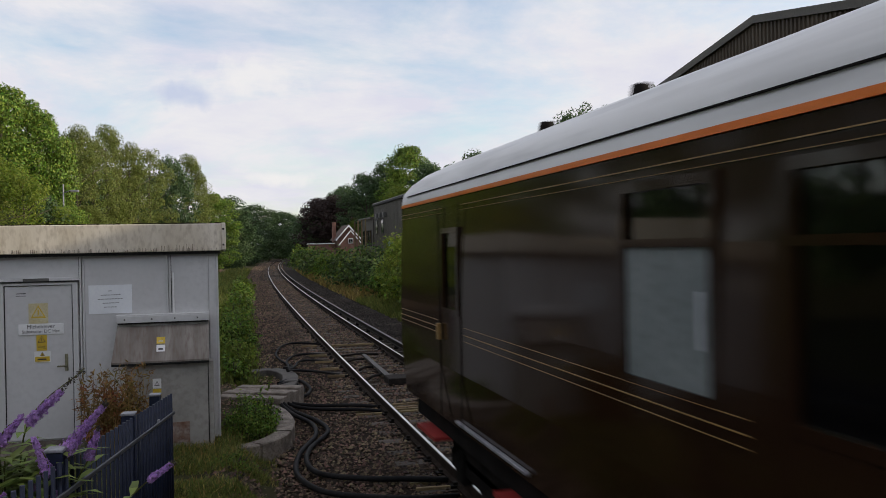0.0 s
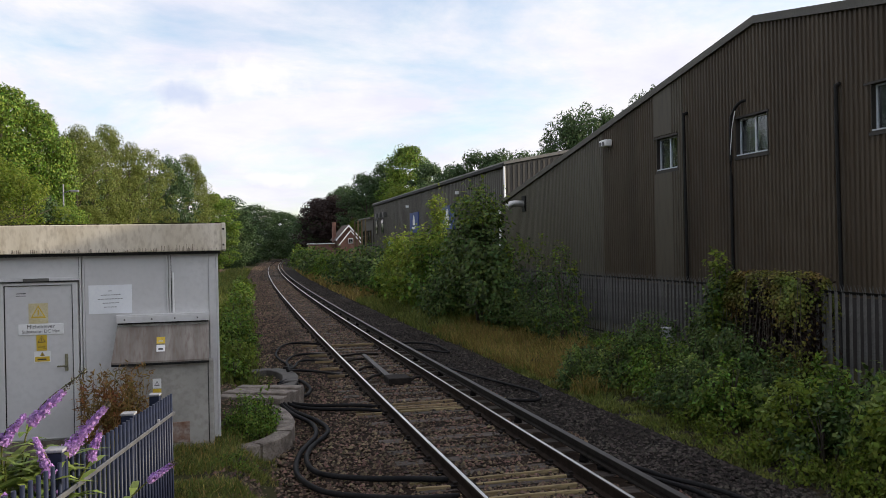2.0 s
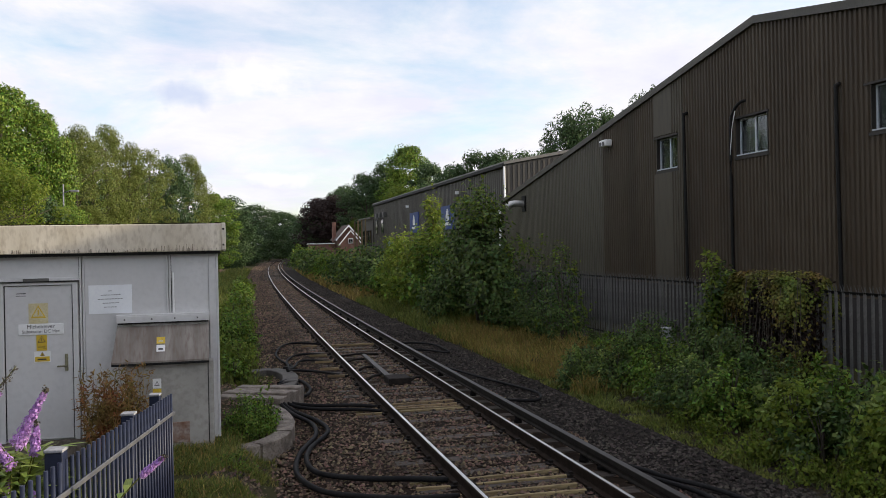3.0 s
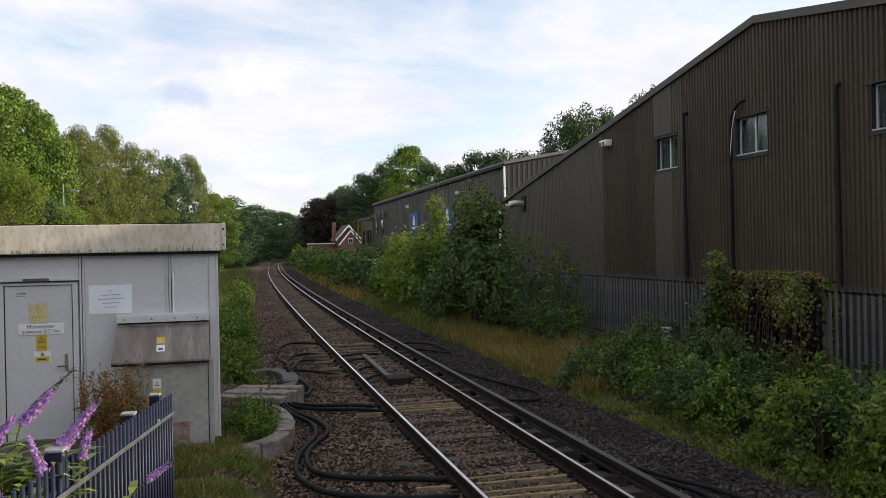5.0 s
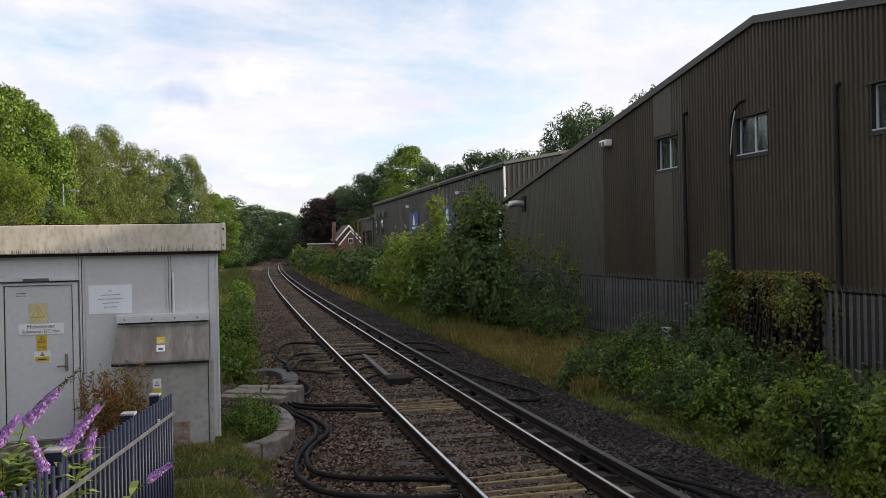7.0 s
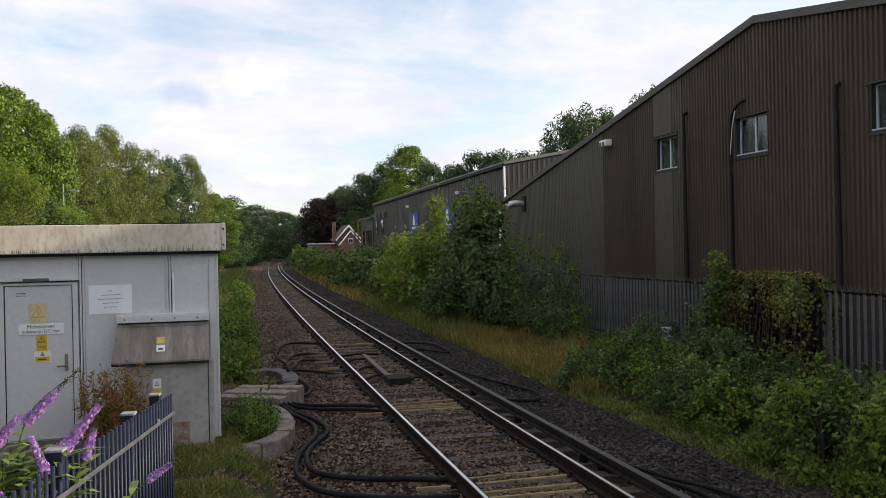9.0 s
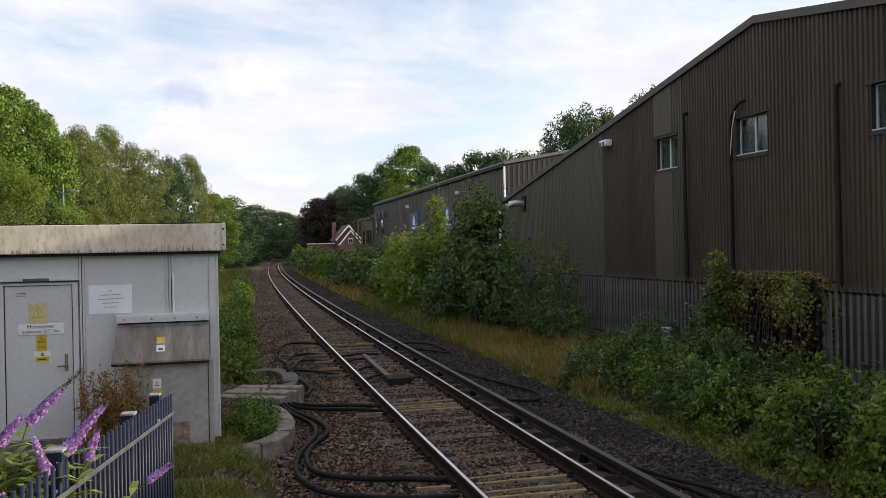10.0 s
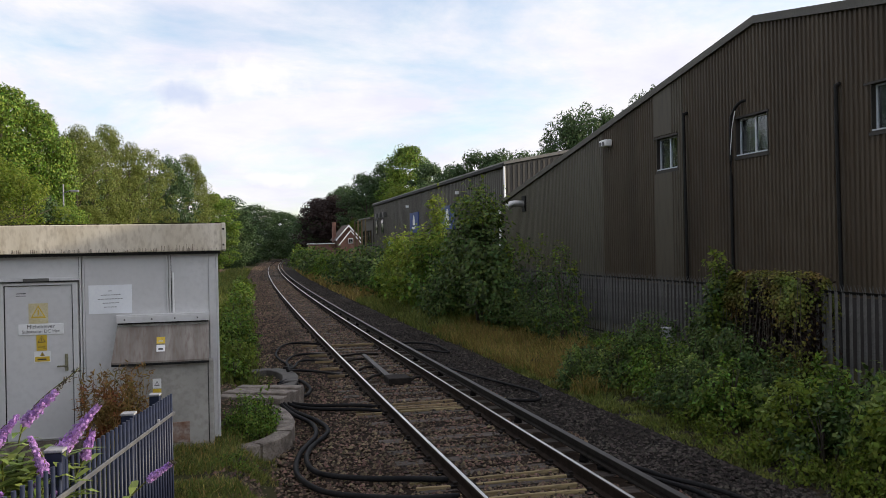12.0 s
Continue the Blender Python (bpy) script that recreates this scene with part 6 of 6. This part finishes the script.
# ---- buddleia, branch by branch ----
def branch(parent, seed, tip, flower, base, spent=0.0, leafy=9, fat=0.032):
    """A stem from its foot to the flower spike; the object's origin is the foot. Places are in the bush's space."""
    rng = np.random.default_rng(seed)
    tip, flower, base = Vector(tip), Vector(flower), Vector(base)
    o = empty("branch")
    o.parent = parent
    o.location = base
    f, t = flower - base, tip - base
    mid = Vector((f.x * 0.35, f.y * 0.4, f.z * 0.55))
    line = spline([(0, 0, 0), mid, f, t], 6)
    part("stem", tube(bmesh.new(), line, 0.007, 6, 0.0025), M["grass"], o)
    # florets in dense whorls, tapering to the tip
    n = 1100 if fat else 0
    s = rng.uniform(0, 1 - spent, n)
    ax = (t - f)
    d = rng.normal(0, 1, (n, 3))
    axn = np.array(ax.normalized())
    d -= axn * (d @ axn)[:, None]
    d /= np.linalg.norm(d, axis=1, keepdims=True)
    bulge = fat * (1 - s * 0.8) * (0.6 + 0.55 * np.sin(s * 30) ** 2)
    P = np.array(f)[None] + np.array(ax)[None] * s[:, None] + d * (bulge * rng.uniform(0.5, 1.0, n))[:, None]
    if fat:
        part("flower_spike", quads_mesh("flower_spike", leaves(rng, P, d * 1.5, 0.0155, 0.9, 0.0), M["petal"]), None, o, "purple flower spike")
    if spent:
        n = 90
        s = rng.uniform(1 - spent, 1, n)
        P = np.array(f)[None] + np.array(ax)[None] * s[:, None] + rng.normal(0, 0.006, (n, 3))
        part("spent_tip", quads_mesh("spent_tip", leaves(rng, P, rng.normal(0, 1, (n, 3)), 0.013, 0.7), M["bark"]), None, o, "brown withered tip")
    # long lance leaves in pairs
    V = []
    for i in range(leafy):
        k = (0.3 if fat else 0.68) + (0.7 if fat else 0.34) * i / leafy
        j = min(int(k * 12), len(line) - 2)
        p = np.array(line[j].lerp(line[j + 1], k * 12 - j))
        a = rng.uniform(0, 6.28)
        for sgn in (0, math.pi):
            w = np.array((math.cos(a + sgn), math.sin(a + sgn), 0.35))
            side = np.cross(w, (0, 0, 1))
            side = side / np.linalg.norm(side) * 0.023
            ln = rng.uniform(0.12, 0.24) * (1.25 if not fat else 1)
            q1, q2, q3 = p + w * ln * 0.35, p + w * ln * 0.7 + np.array((0, 0, -0.012)), p + w * ln + np.array((0, 0, -0.05))
            V += [(p - side * 0.1, p + side * 0.1, q1 + side, q1 - side), (q1 - side, q1 + side, q2 + side * 0.8, q2 - side * 0.8), (q2 - side * 0.8, q2 + side * 0.8, q3 + side * 0.05, q3 - side * 0.05)]
    part("leaves", quads_mesh("leaves", np.array(V), M["leaf_g"]), None, o, "pale green lance-shaped leaves")
    return o


bush = empty("buddleia", pose(-1.2, 4.95, 0.3))
tagged(bush, "buddleia bush with long purple flower spikes", "bush")
part("stump", tube(bmesh.new(), [(0, 0, -0.5), (0.02, 0, 0.15), (0.05, 0.02, 0.45)], 0.03, 8, 0.02), M["bark"], bush)
FOOT = (0.05, 0.02, 0.42)
SPRAYS = [
    branch(bush, 1, (0.4, 0.1, 1.97), (0.1, 0.16, 1.67), FOOT, 0.42, 12, 0.038),
    branch(bush, 2, (0.53, -0.02, 1.8), (0.31, 0.02, 1.53), FOOT, 0.08, 12, 0.05),
    branch(bush, 3, (0.47, 0.1, 1.64), (0.42, 0.1, 1.47), FOOT, 0.1, 9, 0.032),
    branch(bush, 4, (0.2, -0.16, 1.65), (0.27, -0.17, 1.46), FOOT, 0.0, 14, 0.036),
    branch(bush, 5, (0.13, -0.12, 1.76), (0.02, -0.1, 1.62), FOOT, 0.0, 13, 0.034),
    branch(bush, 6, (0.90, -0.12, 1.46), (0.77, -0.09, 1.37), (0.45, -0.05, 0.9), 0.1, 3, 0.02),
    branch(bush, 7, (-0.06, -0.3, 1.6), (-0.1, -0.25, 1.42), FOOT, 0.0, 12, 0.028),
    branch(bush, 8, (0.1, -0.35, 1.42), (0.06, -0.3, 1.28), FOOT, 0.0, 16, 0.02),
    branch(bush, 9, (0.2, -0.05, 1.42), (0.18, -0.05, 1.36), FOOT, 0.0, 18, 0.015),
    branch(bush, 10, (-0.02, -0.02, 1.5), (-0.02, -0.02, 1.42), FOOT, 0.0, 18, 0.015),
    branch(bush, 11, (0.3, -0.1, 1.34), (0.28, -0.1, 1.3), FOOT, 0.0, 16, 0.012),
]
SPRAYS += [branch(bush, 30 + i, (x + 0.03, y, z + 0.05), (x, y, z), FOOT, 0.0, 20, 0)
           for i, (x, y, z) in enumerate(((-0.15, -0.35, 1.3), (0.0, -0.45, 1.22), (0.12, -0.2, 1.28), (0.25, 0.0, 1.3), (-0.2, -0.15, 1.4), (0.1, 0.1, 1.45), (0.22, -0.3, 1.18), (0.05, -0.1, 1.5), (-0.1, 0.0, 1.55), (0.2, 0.05, 1.42),
                                            (-0.05, -0.25, 1.38), (0.3, 0.05, 1.2), (0.15, -0.1, 1.2), (-0.15, 0.1, 1.3), (0.0, 0.05, 1.2), (0.26, 0.12, 1.5)))]


# ---- the passing coach ----
def coach():
    root = empty("railway_coach", pose(TRACK, 9.97, 0))
    tagged(root, "dark brown passenger coach with gold lines and pale roof", "railway coach")
    L = 19.7
    HALF = 1.41
    side = [(-HALF + 0.05, 1.2), (-HALF, 1.75), (-HALF, 2.3), (-HALF + 0.015, 2.9), (-HALF + 0.035, 3.36)]
    wins = [(-5.87, -6.72, 2.2, 3.18), (-7.25, -8.3, 2.2, 3.18), (-8.9, -9.95, 2.2, 3.18), (-10.6, -11.65, 2.2, 3.18), (-12.3, -13.35, 2.2, 3.18), (-14.0, -15.05, 2.2, 3.18)]
    door_win = [(-2.0, -2.55, 2.3, 3.05), (-17.2, -17.75, 2.3, 3.05)]

    def sx(z):
        for (x0, z0), (x1, z1) in zip(side, side[1:]):
            if z0 <= z <= z1:
                return x0 + (x1 - x0) * (z - z0) / (z1 - z0)
        return side[-1][0]
    zs = sorted({z for _, z in side} | {2.2, 3.18, 2.3, 3.05})
    ys = sorted({0.0, -L} | {v for w in wins + door_win for v in w[:2]})
    for sgn in (1, -1):
        V, F = [], []
        for y0, y1 in zip(ys, ys[1:]):
            for z0, z1 in zip(zs, zs[1:]):
                ym, zm = (y0 + y1) / 2, (z0 + z1) / 2
                if any(w[1] < ym < w[0] and w[2] < zm < w[3] for w in wins + door_win):
                    continue
                i = len(V)
                V += [(sgn * sx(z0), y0, z0), (sgn * sx(z0), y1, z0), (sgn * sx(z1), y1, z1), (sgn * sx(z1), y0, z1)]
                F.append((i, i + 1, i + 2, i + 3) if sgn < 0 else (i + 3, i + 2, i + 1, i))
        body = part("body_side", poly_mesh("body_side", V, F, M["umber"]), None, root, "glossy umber brown side")
        for w in wins + door_win:
            x = sgn * (sx(2.6) + 0.02)
            p = part("window", boxed(x - 0.004, x + 0.004, w[1], w[0], w[2], w[3]), M["dark_glass"], body)
            if sgn > 0 and w is wins[0]:
                part("frosted_pane", boxed(x - 0.016, x - 0.008, w[1], w[0], w[2], 2.88), M["frosted"], p, "white frosted lower pane")
            bm = bmesh.new()
            e = sgn * (sx(2.6) - 0.004)
            for a in ((w[1] - 0.03, w[1] + 0.02, w[2] - 0.03, w[3] + 0.03), (w[0] - 0.02, w[0] + 0.03, w[2] - 0.03, w[3] + 0.03), (w[1] + 0.02, w[0] - 0.02, w[2] - 0.03, w[2] + 0.02), (w[1] + 0.02, w[0] - 0.02, w[3] - 0.02, w[3] + 0.03)):
                box(bm, e - 0.01, e + 0.03, *a)
            if w in wins:
                box(bm, e - 0.01, e + 0.03, w[1] + 0.02, w[0] - 0.02, 2.88, 2.92)
            part("window_frame", bm, M["umber"], p)
        lines = bmesh.new()
        for z, t in ((2.18, 0.0014), (2.115, 0.0026), (2.06, 0.0014), (3.28, 0.0026), (3.235, 0.0014)):
            x = sgn * (sx(z) - 0.003)
            gaps = [0.0] + [v for w in (door_win if z > 2.2 else [(-1.9, -2.7), (-7.05, -8.4)]) for v in (w[0] + 0.08, w[1] - 0.08)] + [-L]
            for g0, g1 in zip(gaps[::2], gaps[1::2]):
                box(lines, x - 0.004, x + 0.004, g1, g0, z - t, z + t)
        part("gold_lining", lines, M["gold"], body, "gold lining")
        x = sgn * (sx(3.36) - 0.004)
        part("cantrail_band", boxed(x - 0.008, x + 0.008, -L, 0, 3.365, 3.4), M["orange"], body, "orange cantrail line")
        for w in door_win:
            bm = bmesh.new()
            for y in (w[0] + 0.1, w[1] - 0.1):
                box(bm, sgn * (sx(2) - 0.004) - 0.004, sgn * (sx(2) - 0.004) + 0.004, y - 0.006, y + 0.006, 1.22, 3.3)
            d = part("door_seam", bm, M["under"], body)
            part("door_handle", boxed(sgn * (sx(2.1) - 0.03) - 0.02, sgn * (sx(2.1) - 0.03) + 0.02, w[0] + 0.02, w[0] + 0.07, 2.0, 2.16, 0.006), M["gold"], d, "brass door handle")
        if sgn > 0:
            # white strip painted as a reflection in the window
            part("sticker", boxed(-HALF - 0.004, -HALF + 0.002, -6.64, -6.61, 2.42, 2.68), M["upvc"], body, "white strip painted as a reflection in the window")
    # roof: an arc swept along, rounded down towards the end
    n = 16
    V, F = [], []
    rows = [(0.0, 0.86), (-0.12, 0.93), (-0.35, 0.985), (-0.7, 1.0), (-L + 0.7, 1.0), (-L + 0.35, 0.985), (-L + 0.12, 0.93), (-L, 0.86)]
    for y, k in rows:
        for i in range(n + 1):
            a = math.pi * i / n
            V.append((-math.cos(a) * (HALF - 0.025), y, 3.4 + math.sin(a) ** 0.85 * 0.56 * (k if 0 < i < n else 1)))
    for j in range(len(rows) - 1):
        for i in range(n):
            F.append((j * (n + 1) + i, (j + 1) * (n + 1) + i, (j + 1) * (n + 1) + i + 1, j * (n + 1) + i + 1))
    roof = part("roof", poly_mesh("roof", V, F, M["coach_roof"], True), None, root, "pale silver-grey roof")
    for a in (0.115, math.pi - 0.115):
        p = (-math.cos(a) * (HALF - 0.025), 3.4 + math.sin(a) ** 0.85 * 0.56)
        part("rain_strip", boxed(p[0] - 0.006, p[0] + 0.006, -L + 0.3, -0.3, p[1] - 0.005, p[1] + 0.004), M["under"], roof, "dark rain strip")
    for y in (-2.27, -4.2, -8.5, -12.5, -16.5):
        part("ventilator", tube(bmesh.new(), [(-0.4, y, 3.9), (-0.4, y, 3.99), (-0.4, y, 4.04), (-0.4, y, 4.09)], 0.1, 10, 0.07), M["under"], roof, "dark roof ventilator")
    # ends with gangway and buffers
    for y, s in ((0.0, 1), (-L, -1)):
        V = [(-HALF + 0.05, y, 1.2), (HALF - 0.05, y, 1.2), (HALF - 0.03, y, 3.4)] + [(math.cos(math.pi * i / 12) * (HALF - 0.03), y, 3.4 + math.sin(math.pi * i / 12) ** 0.85 * 0.48) for i in range(1, 12)] + [(-HALF + 0.03, y, 3.4)]
        e = part("end_wall", poly_mesh("end_wall", V, [tuple(range(len(V)))[::-s]], M["umber"]), None, root)
        bm = bmesh.new()
        for q in range(3):
            k = 0.46 - 0.02 * (q % 2)
            box(bm, -k, k, min(y + s * 0.12 * q, y + s * 0.12 * (q + 1)), max(y + s * 0.12 * q, y + s * 0.12 * (q + 1)), 1.2, 3.25)
        part("gangway", bm, M["under"], e, "black folding gangway")
        for x in (-0.87, 0.87):
            part("buffer", tube(bmesh.new(), [(x, y, 1.06), (x, y + s * 0.35, 1.06), (x, y + s * 0.351, 1.06), (x, y + s * 0.4, 1.06)], 0.16, 12), M["under"], e)
    part("underframe", boxed(-1.25, 1.25, -L + 0.1, -0.1, 0.95, 1.195), M["under"], root, "black underframe")
    # partition added inside so that no sky shows through the far windows
    part("corridor_wall", boxed(-0.45, -0.42, -L + 0.3, -0.3, 1.26, 3.38), M["umber"], root, "dark partition added to block daylight through the windows")
    # pale strips painted as the bright reflection low on the body side
    for x in (-1.41, 1.37):
        part("footboard", boxed(x, x + 0.04, -4.28, -2.39, 1.262, 1.29, 0.005), M["cap"], root, "pale strip painted as a bright reflection along the lower edge")
    part("battery_box", boxed(-1.2, 1.2, -11.5, -8.2, 0.45, 0.949, 0.04), M["under"], root)
    part("floor", boxed(-1.33, 1.33, -L + 0.1, -0.1, 1.2, 1.25), M["under"], root)
    for yc in (-2.7, -L + 2.7):
        bogie = part("bogie", boxed(-1.08, 1.08, yc - 1.7, yc + 1.7, 0.6, 0.9, 0.04), M["under"], root)
        for x in (-1.02, 1.02):
            bm = bmesh.new()
            box(bm, x - 0.06, x + 0.06, yc - 1.75, yc + 1.75, 0.5, 0.72, 0.02)
            for d in (-1.3, 1.3):
                box(bm, x - 0.1, x + 0.1, yc + d - 0.16, yc + d + 0.16, 0.42, 0.75, 0.03)
            part("side_frame", bm, M["under"], bogie)
        for d in (-1.3, 1.3):
            for x in (-0.75, 0.75):
                w = part("wheel", tube(bmesh.new(), [(x - 0.065, yc + d, 0.62), (x + 0.065, yc + d, 0.62)], 0.457, 24), M["iron"], bogie)
    for y in (-1.1, -3.9):
        part("step_board", boxed(-1.4, -1.05, y - 0.4, y + 0.4, 0.9, 0.94), M["red"], root)
    return root


train = coach()


# ---- what moves ----
def motions():
    SPEED = 36.0
    walk(train, [(t, pose(TRACK, 9.97 - SPEED * t, 0)) for t in (0.0, 4.0, 8.0, 12.0)])
    # gust behind the train, then a light breeze: degrees that the sprays lean
    sway = [(0.0, 1.0), (0.3, 1.5), (0.9, 4.0), (1.5, -2.5), (2.0, 1.5), (2.5, -7.5), (3.1, -12.0), (3.9, -6.0), (4.8, -2.5), (5.3, 1.0), (6.0, -2.0), (6.6, 2.5), (7.2, -0.5), (8.0, 0.5), (8.8, 0.0), (9.5, 1.0), (10.3, 0.8), (11.1, -0.5), (12.0, 0.0)]
    for i, o in enumerate(SPRAYS):
        k = (0.9, 1.0, 1.05, 0.8, 0.9, 0.35, 0.8, 0.7, 0.6, 0.6, 0.5)[i] if i < 11 else 0.45
        base = o.location.copy()
        walk(o, [(t, pose(*base, 0.35 * a * k * (1 if i % 2 else -1), a * k, 0)) for t, a in sway])
    for o in MOVERS:
        base = o.location.copy()
        walk(o, [(t, pose(*base, 0.1 * a, 0.22 * a, 0)) for t, a in sway])


motions()
